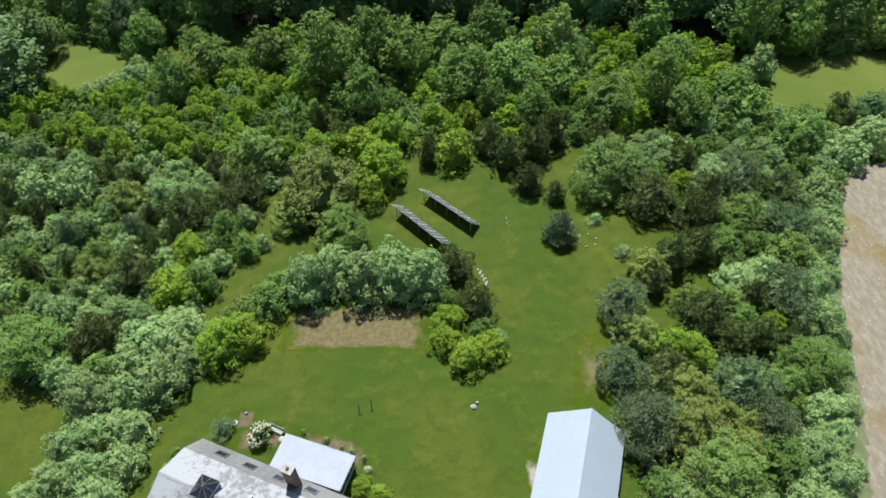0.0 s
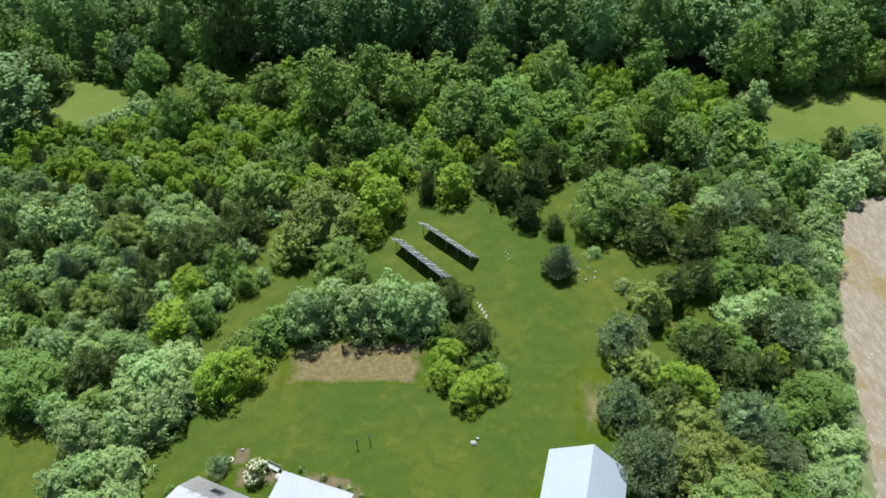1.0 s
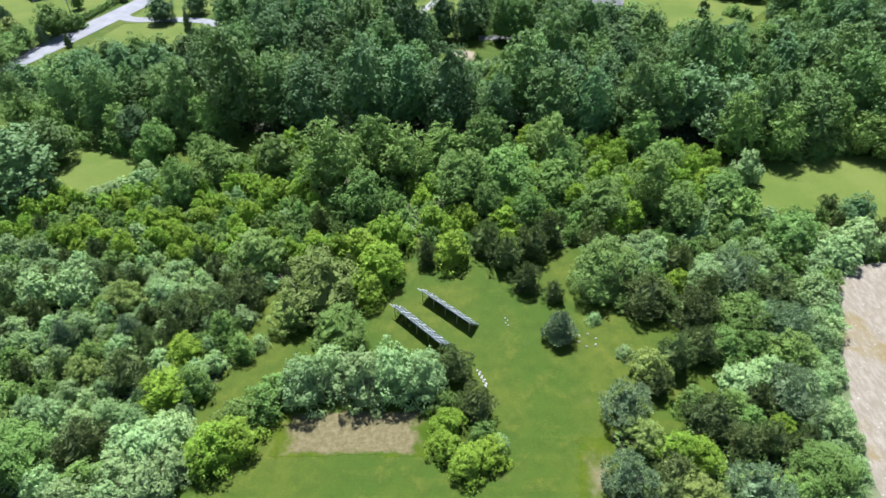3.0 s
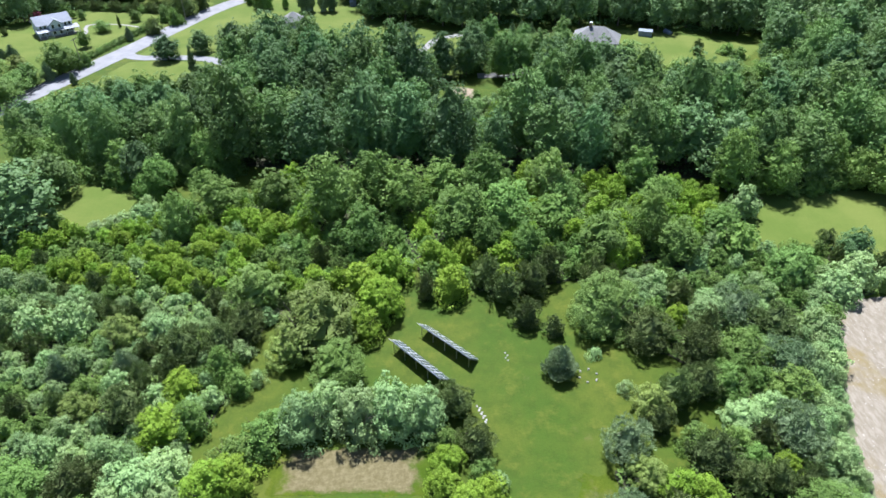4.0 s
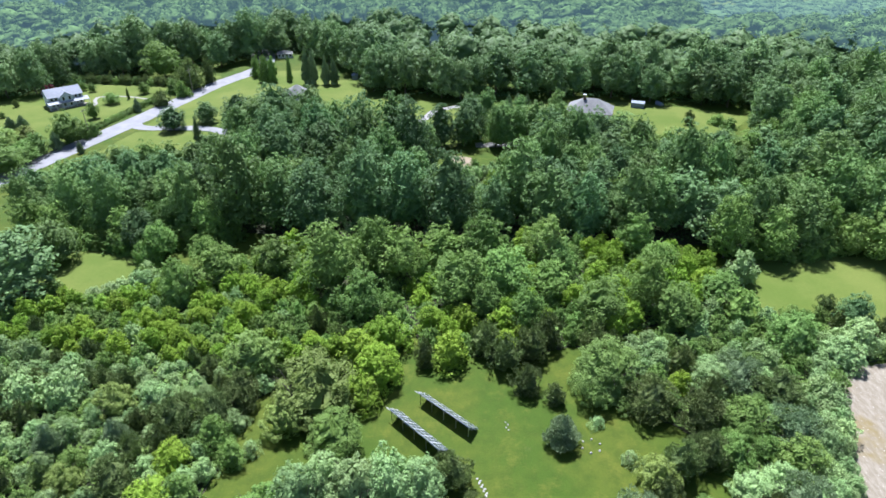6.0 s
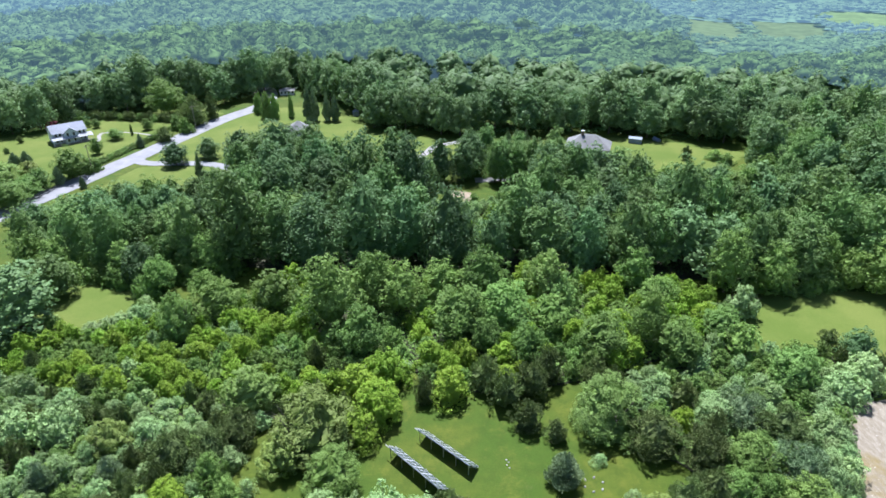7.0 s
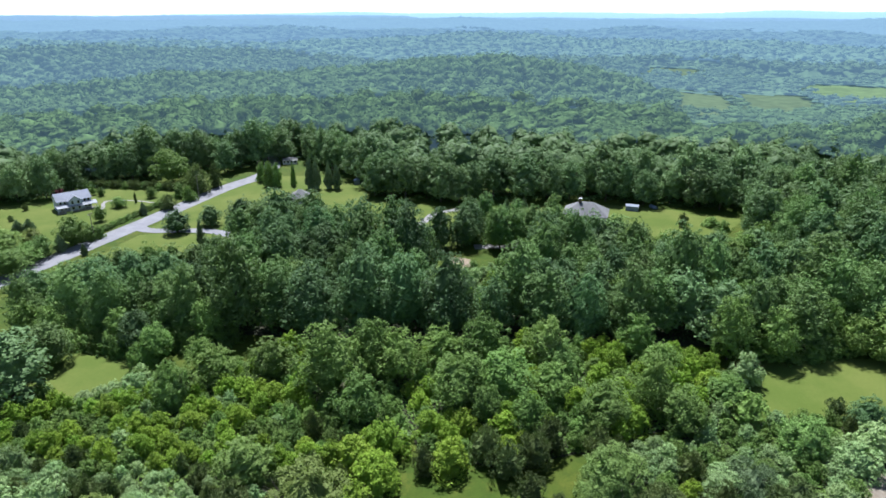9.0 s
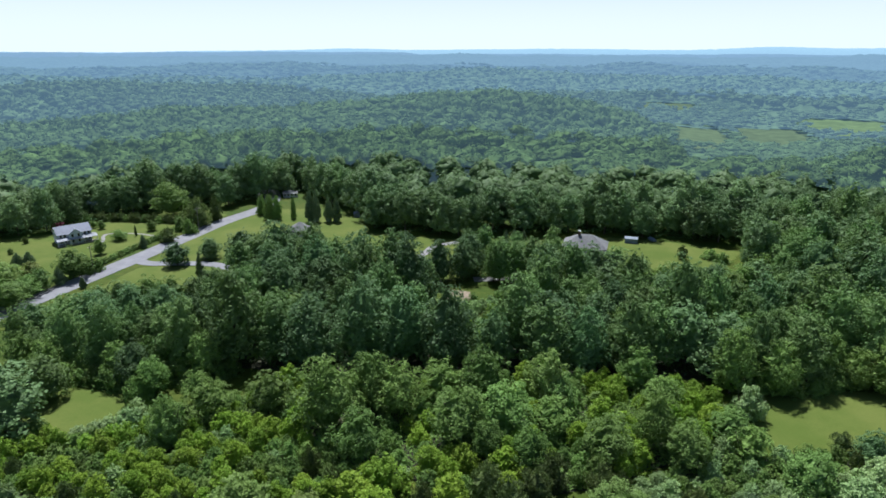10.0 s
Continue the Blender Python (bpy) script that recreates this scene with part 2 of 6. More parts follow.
def box(bm, x0, y0, z0, x1, y1, z1, m=None, bevel=0.0):
    """A box between two corners, bevelled if asked, turned by m."""
    made = bmesh.ops.create_cube(bm, size=1.0)["verts"]
    t = Matrix.Translation(((x0 + x1) / 2, (y0 + y1) / 2, (z0 + z1) / 2)) @ Matrix.Diagonal((x1 - x0, y1 - y0, z1 - z0, 1))
    bmesh.ops.transform(bm, matrix=t, verts=made)
    if bevel:
        edges = list({e for v in made for e in v.link_edges})
        made = list({v for f in bmesh.ops.bevel(bm, geom=edges, offset=bevel, segments=1, affect="EDGES")["faces"] for v in f.verts} | {v for v in made if v.is_valid})
    if m is not None:
        bmesh.ops.transform(bm, matrix=m, verts=[v for v in made if v.is_valid])
    return made


def tube(bm, points, radii, sides=7):
    """A tapered tube along points, closed at its ends."""
    rings = []
    pts = [Vector(p) for p in points]
    for i, p in enumerate(pts):
        d = (pts[min(i + 1, len(pts) - 1)] - pts[max(i - 1, 0)]).normalized()
        q = d.to_track_quat("Z", "Y").to_matrix()
        rings.append([bm.verts.new(p + q @ Vector((math.cos(a) * radii[i], math.sin(a) * radii[i], 0))) for a in (2 * math.pi * k / sides for k in range(sides))])
    for a, b in zip(rings, rings[1:]):
        for k in range(sides):
            bm.faces.new((a[k], a[(k + 1) % sides], b[(k + 1) % sides], b[k]))
    bm.faces.new(rings[0][::-1])
    bm.faces.new(rings[-1])


def slab(bm, outline, z0, z1):
    """A flat slab over an outline of (x, y)."""
    low = [bm.verts.new((x, y, z0)) for x, y in outline]
    top = [bm.verts.new((x, y, z1)) for x, y in outline]
    bm.faces.new(top)
    for i in range(len(outline)):
        j = (i + 1) % len(outline)
        bm.faces.new((low[i], low[j], top[j], top[i]))


def thing(name, place, label, category, group=""):
    e = new(name)
    e.matrix_world = place
    e.empty_display_size = 0.3
    return tagged(e, label, category, group)


def inside(x, y, outline):
    """Which of the points x, y lie in the outline."""
    x, y = np.asarray(x, float), np.asarray(y, float)
    hit = np.zeros(x.shape, bool)
    for (ax, ay), (bx, by) in zip(outline, outline[1:] + outline[:1]):
        cross = (ay > y) != (by > y)
        with np.errstate(divide="ignore", invalid="ignore"):
            hit ^= cross & (x < (bx - ax) * (y - ay) / (by - ay) + ax)
    return hit


# ---- ground ----
def rise(x, y):
    """Height of the land: level round the clearing, rolling further out."""
    x, y = np.asarray(x, float), np.asarray(y, float)
    r = np.hypot(x, y)
    s = np.clip((r - 300) / 350, 0, 1)
    s = s * s * (3 - 2 * s)
    z = s * (8 * np.sin(x / 230 + 1.0) * np.sin(y / 210 + 0.4) + 5 * np.sin(x / 110 - y / 130))
    z += 15 * np.exp(-((x - 40) / 170) ** 2 - ((y - 640) / 120) ** 2)
    z += 9 * np.exp(-((x + 330) / 200) ** 2 - ((y - 760) / 140) ** 2)
    z -= 8 * np.exp(-((x - 330) / 190) ** 2 - ((y - 580) / 170) ** 2)
    far = np.clip((r - 1500) / 2600, 0, 1)
    return z + far * (12 + 8 * np.sin(x / 600 + 2) + 6 * np.sin(y / 420))


def build_ground():
    steps = np.concatenate([-np.geomspace(4900, 1130, 12), np.linspace(-1100, 1100, 111), np.geomspace(1130, 4900, 12)])
    gx, gy = np.meshgrid(steps, steps)
    sunk = 16 * np.clip((np.hypot(gx, gy) - 950) / 250, 0, 1)  # under the far woods the coarse land lies lower
    v = np.stack([gx, gy, rise(gx, gy) - sunk], -1).reshape(-1, 3)
    n = len(steps)
    i = (np.arange(n - 1)[:, None] * n + np.arange(n - 1)).ravel()
    ob = new("ground", mesh_of("ground", v, np.stack([i, i + 1, i + n + 1, i + n], 1), GRASS, True))
    tagged(ob, "mown green lawn and meadow with worn yellowish patches", "ground", kind="structure")


build_ground()


def patch(name, outline, mat, z, label, category, wobble=0.0, seed=1, kind="structure"):
    """A flat sheet on the ground, its outline broken up by wobble."""
    rng = random.Random(seed)
    pts = []
    for (ax, ay), (bx, by) in zip(outline, outline[1:] + outline[:1]):
        n = max(1, int(math.hypot(bx - ax, by - ay) / 0.8)) if wobble else 1
        for k in range(n):
            f = k / n
            w = wobble if k else wobble * 0.5
            pts.append((ax + (bx - ax) * f + rng.uniform(-w, w), ay + (by - ay) * f + rng.uniform(-w, w)))
    bm = bmesh.new()
    slab(bm, pts, -0.05, z)
    return tagged(part(name, bm, mat), label, category, kind=kind)


patch("garden_plot", [(-23.6, 53.2), (-23.4, 46.2), (-13, 46.5), (-1.6, 46.0), (-1.4, 54.2)], DRY, 0.02, "bare dry vegetable plot of tan soil and straw", "garden plot", 0.4)
patch("crop_field", [(72.4, 84.3), (68.4, 78.4), (62.0, 64.0), (57.8, 52.0), (56.0, 44.4), (53.1, 34.4), (49.9, 25.7), (42, 2), (120, 2), (140, 92), (95, 88.5)], STUBBLE, 0.02,
      "harvested crop field with pale tan stubble", "field", 0.3)
patch("meadow_west", [(-130, 128), (-96, 133), (-86, 131), (-70, 127), (-64, 121), (-67, 111), (-80, 108), (-98, 108), (-130, 108)], MEADOW, 0.02, "sunlit yellow-green hay meadow", "meadow", 0.4, 12)
patch("meadow_east", [(67, 118), (70, 124), (125, 123), (120, 99), (94, 98), (66, 101)], MEADOW, 0.02, "sunlit yellow-green hay meadow", "meadow", 0.4, 13)
patch("meadow_north", [(-108, 215), (-101, 252), (-94, 276), (-84, 294), (-60, 296), (-38, 278), (-30, 254), (5, 244), (72, 246), (100, 237), (118, 226), (100, 205), (60, 205), (0, 208), (-40, 222)], MEADOW, 0.02, "sunlit lawn between the houses and the wood",
      "lawn", 0.4, 14)
patch("meadow_road", [(-113, 186), (-108, 210), (-98, 211.2), (-78, 210), (-70, 190), (-95, 176)], MEADOW, 0.026, "sunlit grass beside the driveway", "lawn", 0.4, 15)
patch("farmhouse_lawn", [(-200, 200), (-200, 238), (-168, 250), (-150, 272), (-138, 286), (-112, 292), (-100, 284), (-114, 252), (-121, 217), (-126, 196), (-150, 200)], MEADOW, 0.02, "sunlit lawn round the far house", "lawn", 0.4, 16)


# ---- plants ----
def dome(u):
    return np.sqrt(np.clip(1 - u ** 2.2, 0.02, 1))


def broad(u):
    return np.clip(np.sin(np.pi * (0.16 + 0.76 * u)), 0.05, 1) ** 0.75


def dome_top(u):
    return np.sqrt(np.clip(1 - (np.clip(u - 0.12, 0, 1) / 0.89) ** 2.4, 0.03, 1)) * np.clip(0.7 + u * 2.5, 0, 1)


def ovate(u):
    return np.clip(np.sin(np.pi * (0.22 + 0.74 * u)), 0.05, 1) ** 0.9


def unit(v):
    return v / np.maximum(np.linalg.norm(v, axis=-1, keepdims=True), 1e-6)


def leaf_cards(rng, pos, out, size, long=1.0, tilt=0.6, up=0.0, spike=0.0):
    """One small leaf clump at each place, facing outwards more or less; with spike it stands out and up like a shoot."""
    n = len(pos)
    s = size * rng.uniform(0.6, 1.4, (n, 1))
    if spike:
        tan = unit(0.7 * out + np.array([0, 0, spike]) + tilt * 0.6 * rng.normal(size=(n, 3)))
        bi = unit(np.cross(tan, rng.normal(size=(n, 3))))
        v = np.stack([pos - bi * s * 0.34, pos + bi * s * 0.34, pos + tan * s * long], 1)
    else:
        nor = unit(out + tilt * rng.normal(size=(n, 3)) + np.array([0, 0, up + 0.2]))
        tan = unit(np.cross(nor, rng.normal(size=(n, 3))))
        bi = np.cross(nor, tan)
        v = np.stack([pos - tan * s * 0.5 * long - bi * s * 0.3, pos + tan * s * 0.5 * long - bi * s * 0.3, pos + bi * s * 0.58], 1)
    return v.reshape(-1, 3), np.arange(n)[:, None] * 3 + np.arange(3)


def crown_arrays(seed, high, wide, base, prof, lobes, lobe, leaf, leaves, long=1.2, tilt=0.5, core=0.8, spike=0.0, rings=13, sides=17, broken=True):
    """A crown: lobes of very different size along an uneven outline, covered with small leaf clumps, with gaps between, round a dense heart."""
    rng = np.random.default_rng(seed)
    grid = np.linspace(0.0, 0.985, 160)
    edge_r = wide / 2 * prof(grid)
    area = (edge_r[1:] + 0.15 * wide) * np.hypot(np.diff(edge_r), np.diff(grid) * (high - base))
    u = rng.choice(grid[1:], lobes, p=area / area.sum())
    ang = 2.4 * np.arange(lobes) + rng.normal(0, 0.6, lobes)

    def bulges(th, h):
        """A few large bulges and bays make the outline uneven."""
        return 1 + 0.12 * np.sin(2 * th + seed + 3 * h) + 0.10 * np.sin(3 * th - 2 * seed + 7 * h) + 0.06 * np.sin(5 * th + 1.7 * seed - 9 * h)

    bulge = bulges(ang, u)
    lr = lobe * (0.6 + 1.0 * rng.uniform(0, 1, lobes) ** 2) * (0.6 + 0.4 * prof(u))
    rad = np.clip(wide / 2 * prof(u) * bulge * rng.uniform(0.82, 1.06, lobes) - lr * 0.75, 0, None)
    c = np.stack([rad * np.cos(ang), rad * np.sin(ang), base + np.maximum((high - base) * u * (0.90 + 0.10 * bulge) * rng.uniform(0.9, 1.06, lobes) - lr * 0.55, 0.2 * lr)], 1)
    away = unit(c - np.array([0, 0, base + 0.35 * (high - base)]))
    pick = rng.choice(lobes, int(leaves * 1.9), p=lr ** 2 / (lr ** 2).sum())
    d = unit(rng.normal(size=(len(pick), 3)) + 0.8 * away[pick] + np.array([0, 0, 0.25]))
    lump = 1 + 0.2 * np.sin(d[:, 0] * 4 + pick) * np.sin(d[:, 1] * 4 + 2 * pick) + rng.normal(0, 0.17, len(pick))
    flat = 1 + 0.28 * np.stack([np.sin(pick * 1.3), np.sin(pick * 2.1 + 1), np.sin(pick * 3.7) - 0.6], 1)
    pos = c[pick] + d * flat * (lr[pick] * lump)[:, None]
    depth = np.zeros(len(pos))
    for k in range(lobes):
        depth = np.maximum(depth, np.where(pick == k, 0, 1 - np.linalg.norm(pos - c[k], axis=1) / lr[k]))
    keep = np.where((depth < 0.42) & (pos[:, 2] > 0.05))[0][:leaves]
    v, f = leaf_cards(rng, pos[keep], d[keep], leaf, long, tilt, 0.15, spike)
    # the dense heart of the crown, lumpy, inside the leaves
    uu = np.linspace(0, 1, rings)
    th = np.arange(sides) * 2 * np.pi / sides
    rr = np.clip(wide / 2 * prof(uu) - lobe * 1.3, 0.02 * wide, None)[:, None] * core
    rr = rr * bulges(th[None], uu[:, None]) * rng.uniform(0.62, 1.14, (rings, sides))
    zz = np.maximum(base + (high - base - lobe * 1.6) * uu[:, None] + rng.normal(0, 0.2 * lobe, (rings, sides)), 0.02)
    cores = np.stack([np.cos(th)[None] * rr, np.sin(th)[None] * rr, zz], -1).reshape(-1, 3)
    cores = np.concatenate([cores, [[0, 0, high - lobe * 1.5]]])
    a = (np.arange(rings - 1)[:, None] * sides + np.arange(sides)).ravel()
    b = (np.arange(rings - 1)[:, None] * sides + (np.arange(sides) + 1) % sides).ravel()
    top = (rings - 1) * sides + np.arange(sides)
    cf = np.concatenate([np.stack([a, b, b + sides], 1), np.stack([a, b + sides, a + sides], 1), np.stack([top, np.roll(top, -1), np.full(sides, rings * sides)], 1)])
    if not broken:
        return np.concatenate([cores, v]), np.concatenate([cf, f + len(cores)])
    # broken up into single clumps that overlap and tilt
    inner = cores[cf]
    mid = inner.mean(1, keepdims=True)
    inner = mid + (inner - mid) * 1.35
    inner = (inner + rng.normal(0, 0.16, inner.shape) * np.linalg.norm(inner - mid, axis=2, keepdims=True)).reshape(-1, 3)
    inner[:, 2] = np.maximum(inner[:, 2], 0.02 * high)
    return np.concatenate([inner, v]), np.concatenate([np.arange(len(inner)).reshape(-1, 3), f + len(inner)])


def crown_mesh(name, seed, high, wide, base, prof, lobes, lobe, leaf, leaves, mat, long=1.2, tilt=0.5, core=0.8, spike=0.0):
    v, f = crown_arrays(seed, high, wide, base, prof, lobes, lobe, leaf, leaves, long, tilt, core, spike)
    return mesh_of(name, v, f, mat)


def conifer_mesh(name, seed, high, wide, tiers, leaf, leaves, mat, full=0.9):
    """A conifer: boughs all round, drooping a little, covered with needle tufts, with an uneven outline."""
    rng = np.random.default_rng(seed)
    u = np.sort(rng.uniform(0, 1, tiers)) ** 1.15
    ang = 2.4 * np.arange(tiers) + rng.normal(0, 0.3, tiers)
    reach = wide / 2 * (np.clip(1 - u, 0, 1) ** full + 0.05) * np.clip(u * 7 + 0.6, 0, 1) * rng.uniform(0.75, 1.15, tiers)
    z0 = 0.08 * high + 0.9 * high * u
    k = rng.choice(tiers, leaves, p=(reach + 0.1) ** 1.6 / ((reach + 0.1) ** 1.6).sum())
    s = np.sqrt(rng.uniform(0.12, 1, leaves))
    side = rng.normal(0, 0.24, leaves) * (1.25 - 0.5 * s)
    a = ang[k] + side
    pos = np.stack([np.cos(a) * reach[k] * s, np.sin(a) * reach[k] * s, z0[k] + reach[k] * (0.18 * s - 0.12 * s * s) + rng.normal(0, 0.05 * high / 6, leaves)], 1)
    out = np.stack([np.cos(a), np.sin(a), np.full(leaves, 0.8)], 1)
    v, f = leaf_cards(rng, pos, unit(out), leaf, 1.9, 0.6, 0.3, 0.35)
    rings, sides = 7, 9
    zz = np.linspace(0.03, 0.93, rings) * high
    rr = wide / 2 * 0.62 * (np.clip(1 - zz / high, 0, 1) ** full + 0.02)
    th = np.arange(sides) * 2 * np.pi / sides
    cv = np.stack([np.cos(th)[None] * rr[:, None], np.sin(th)[None] * rr[:, None], np.repeat(zz[:, None], sides, 1)], -1) * np.append(np.ones(2), 1)
    cv[..., :2] *= rng.uniform(0.75, 1.2, (rings, sides, 1))
    i = (np.arange(rings - 1)[:, None] * sides + np.arange(sides)).ravel()
    j = (np.arange(rings - 1)[:, None] * sides + (np.arange(sides) + 1) % sides).ravel()
    cf = np.stack([i, j, j + sides, i + sides], 1)
    return mesh_of(name, np.concatenate([cv.reshape(-1, 3), v]), [cf, f + rings * sides], mat)


def trunk_mesh(seed, high, wide, thick, stems=1, limbs=6):
    """Tapered stems that fork into limbs within the crown."""
    rng = random.Random(seed)
    bm = bmesh.new()
    joints = []  # where each limb begins
    for s in range(stems):
        a, off = rng.uniform(0, 6.3), (0.1 * wide if stems > 1 else 0)
        x, y = off * math.cos(a), off * math.sin(a)
        lean = 0.25 * wide if stems > 1 else 0.03 * wide
        tip = (x + lean * math.cos(a), y + lean * math.sin(a), high * 0.8)
        mid = ((x + tip[0]) / 2 + rng.uniform(-0.1, 0.1), (y + tip[1]) / 2 + rng.uniform(-0.1, 0.1), high * 0.4)
        joints.append(len(bm.verts))
        tube(bm, [(x, y, -0.2), (x, y, 0.15 * high), mid, tip], [thick * 1.25, thick, thick * 0.7, thick * 0.15])
        for k in range(limbs):
            f = rng.uniform(0.3, 0.75)
            b = rng.uniform(0, 6.3)
            p = (mid[0] * f * 2 * 0.5 + x * (1 - f), mid[1] * f + y * (1 - f), high * f * 0.7)
            q = (p[0] + math.cos(b) * wide * 0.3, p[1] + math.sin(b) * wide * 0.3, p[2] + high * rng.uniform(0.12, 0.25))
            joints.append(len(bm.verts))
            tube(bm, [p, ((p[0] + q[0]) / 2, (p[1] + q[1]) / 2, (p[2] + q[2]) / 2 + 0.1), q], [thick * 0.45, thick * 0.3, thick * 0.08], 5)
    bm.verts.ensure_lookup_table()
    stem = bm.verts[:joints[1]]
    for k in joints[1:]:  # every limb grows out of the stem
        near = min(stem, key=lambda v: (v.co - bm.verts[k].co).length)
        bm.faces.new((near, bm.verts[k], bm.verts[k + 1]))
    me = bpy.data.meshes.new("trunk")
    bm.to_mesh(me)
    bm.free()
    me.materials.append(BARK)
    return me


# kind: height and width as built, label, category
KINDS = {
    "oak": (18.5, 13.0, "oak_tree", "tall broadleaf tree with a dense dark green crown", "tree"),
    "maple": (12.0, 8.5, "maple_tree", "broadleaf tree with a fresh mid-green leafy crown", "tree"),
    "ash": (19.5, 12.0, "ash_tree", "tall forest tree with a lighter green rounded crown", "tree"),
    "beech": (19.0, 12.5, "forest_tree", "tall deciduous tree at the edge of the far wood", "tree"),
    "lime": (5.5, 5.5, "sapling", "young tree with bright yellow-green leaves", "tree"),
    "olive": (4.2, 5.2, "silver_shrub", "large spreading shrub with silvery grey-green leaves", "shrub"),
    "willow": (8.0, 8.5, "feathery_tree", "round tree with fine pale green feathery foliage", "tree"),
    "thorn": (6.0, 6.0, "thorn_tree", "scrubby tree with dull olive-brown foliage", "tree"),
    "cedar": (6.5, 4.6, "cedar_tree", "bushy red cedar with dark olive-green needles", "tree"),
    "spruce": (8.2, 8.0, "spruce_tree", "broad conical spruce with dark blue-green needles", "tree"),
    "pine": (7.0, 6.2, "pine_tree", "bushy pine with soft grey-green needles", "tree"),
    "shrub": (4.2, 4.8, "green_shrub", "leafy mid-green wild shrub in the thicket", "shrub"),
    "round": (1.6, 2.2, "clipped_bush", "small round clipped grey-green bush on the lawn", "bush"),
    "red": (4.0, 5.0, "red_maple", "small ornamental tree with dark red leaves", "tree"),
}
VARIANTS = {"beech": 4, "oak": 4, "maple": 4, "ash": 3, "lime": 3, "olive": 4, "willow": 2, "thorn": 3, "cedar": 4, "spruce": 3, "pine": 3, "shrub": 4, "round": 1, "red": 1}
BUILT = {}


def plant_meshes(kind, k, near):
    """Crown and trunk of one form; the plants round the clearing carry more and smaller leaves."""
    h, w = KINDS[kind][:2]
    n, c = (2.0, 0.68) if near else (0.85, 1.1)  # number and size of the leaf clumps
    s = 100 * (list(KINDS).index(kind) + 1) + k
    if kind in ("oak", "ash"):
        crown = crown_mesh("crown", s, h, w, 0.14 * h, dome_top, 170, 1.15, 0.43 * c, int(4200 * n), LEAF[kind])
        trunk = trunk_mesh(s, h, w, 0.32)
    elif kind == "beech":
        crown = crown_mesh("crown", s, h, w, 0.22 * h, dome_top, 120, 1.35, 0.60 * c, int(2600 * n), LEAF["beech"])
        trunk = trunk_mesh(s, h, w, 0.32)
    elif kind == "maple":
        crown = crown_mesh("crown", s, h, w, 0.13 * h, broad, 150, 0.78, 0.27 * c, int(4200 * n), LEAF["maple"])
        trunk = trunk_mesh(s, h, w, 0.2)
    elif kind == "lime":
        crown = crown_mesh("crown", s, h, w, 0.04 * h, dome, 84, 0.52, 0.23 * c, int(2100 * n), LEAF["lime"])
        trunk = trunk_mesh(s, h, w, 0.09, 2, 4)
    elif kind == "olive":
        crown = crown_mesh("crown", s, h, w, 0.02 * h, dome, 96, 0.45, 0.19 * c, int(2400 * n), LEAF["olive"], 1.4)
        trunk = trunk_mesh(s, h, w, 0.07, 3, 2)
    elif kind == "shrub":
        crown = crown_mesh("crown", s, h, w, 0.02 * h, dome, 76, 0.48, 0.225 * c, int(1650 * n), LEAF["shrub"])
        trunk = trunk_mesh(s, h, w, 0.07, 2, 2)
    elif kind == "willow":
        crown = crown_mesh("crown", s, h, w, 0.05 * h, dome, 150, 0.6, 0.20 * c, int(7000 * n), LEAF["willow"], 1.5, 0.6, 0.8)
        trunk = trunk_mesh(s, h, w, 0.16, 2, 6)
    elif kind == "thorn":
        crown = crown_mesh("crown", s, h, w, 0.05 * h, ovate, 90, 0.5, 0.21 * c, int(2900 * n), LEAF["thorn"], 1.4, 0.6, 0.8)
        trunk = trunk_mesh(s, h, w, 0.1, 2, 5)
    elif kind == "cedar":
        crown = crown_mesh("crown", s, h, w, 0.03 * h, ovate, 64, 0.46, 0.24 * c, int(2000 * n), LEAF["cedar"], 1.6, 0.7, 0.85, 0.9)
        trunk = trunk_mesh(s, h, w, 0.11, 1, 5)
    elif kind == "spruce":
        crown = conifer_mesh("crown", s, h, w, 90, 0.32 * c, int(4200 * n), LEAF["spruce"], 0.8)
        trunk = trunk_mesh(s, h, w, 0.14, 1, 5)
    elif kind == "pine":
        crown = crown_mesh("crown", s, h, w, 0.03 * h, ovate, 90, 0.55, 0.22 * c, int(2900 * n), LEAF["pine"], 1.9, 0.8, 0.62, 0.7)
        trunk = trunk_mesh(s, h, w, 0.13, 1, 5)
    elif kind == "round":
        crown = crown_mesh("crown", s, h, w, 0.02, dome, 16, 0.55, 0.14 * c, int(900 * n), LEAF["olive"], 1.3)
        trunk = trunk_mesh(s, h, w, 0.04, 3, 3)
    else:
        crown = crown_mesh("crown", s, h, w, 0.2 * h, broad, 18, 0.9, 0.4 * c, int(900 * n), LEAF["red"])
        trunk = trunk_mesh(s, h, w, 0.1)
    return crown, trunk


PLANTED = []  # x, y, radius of every plant


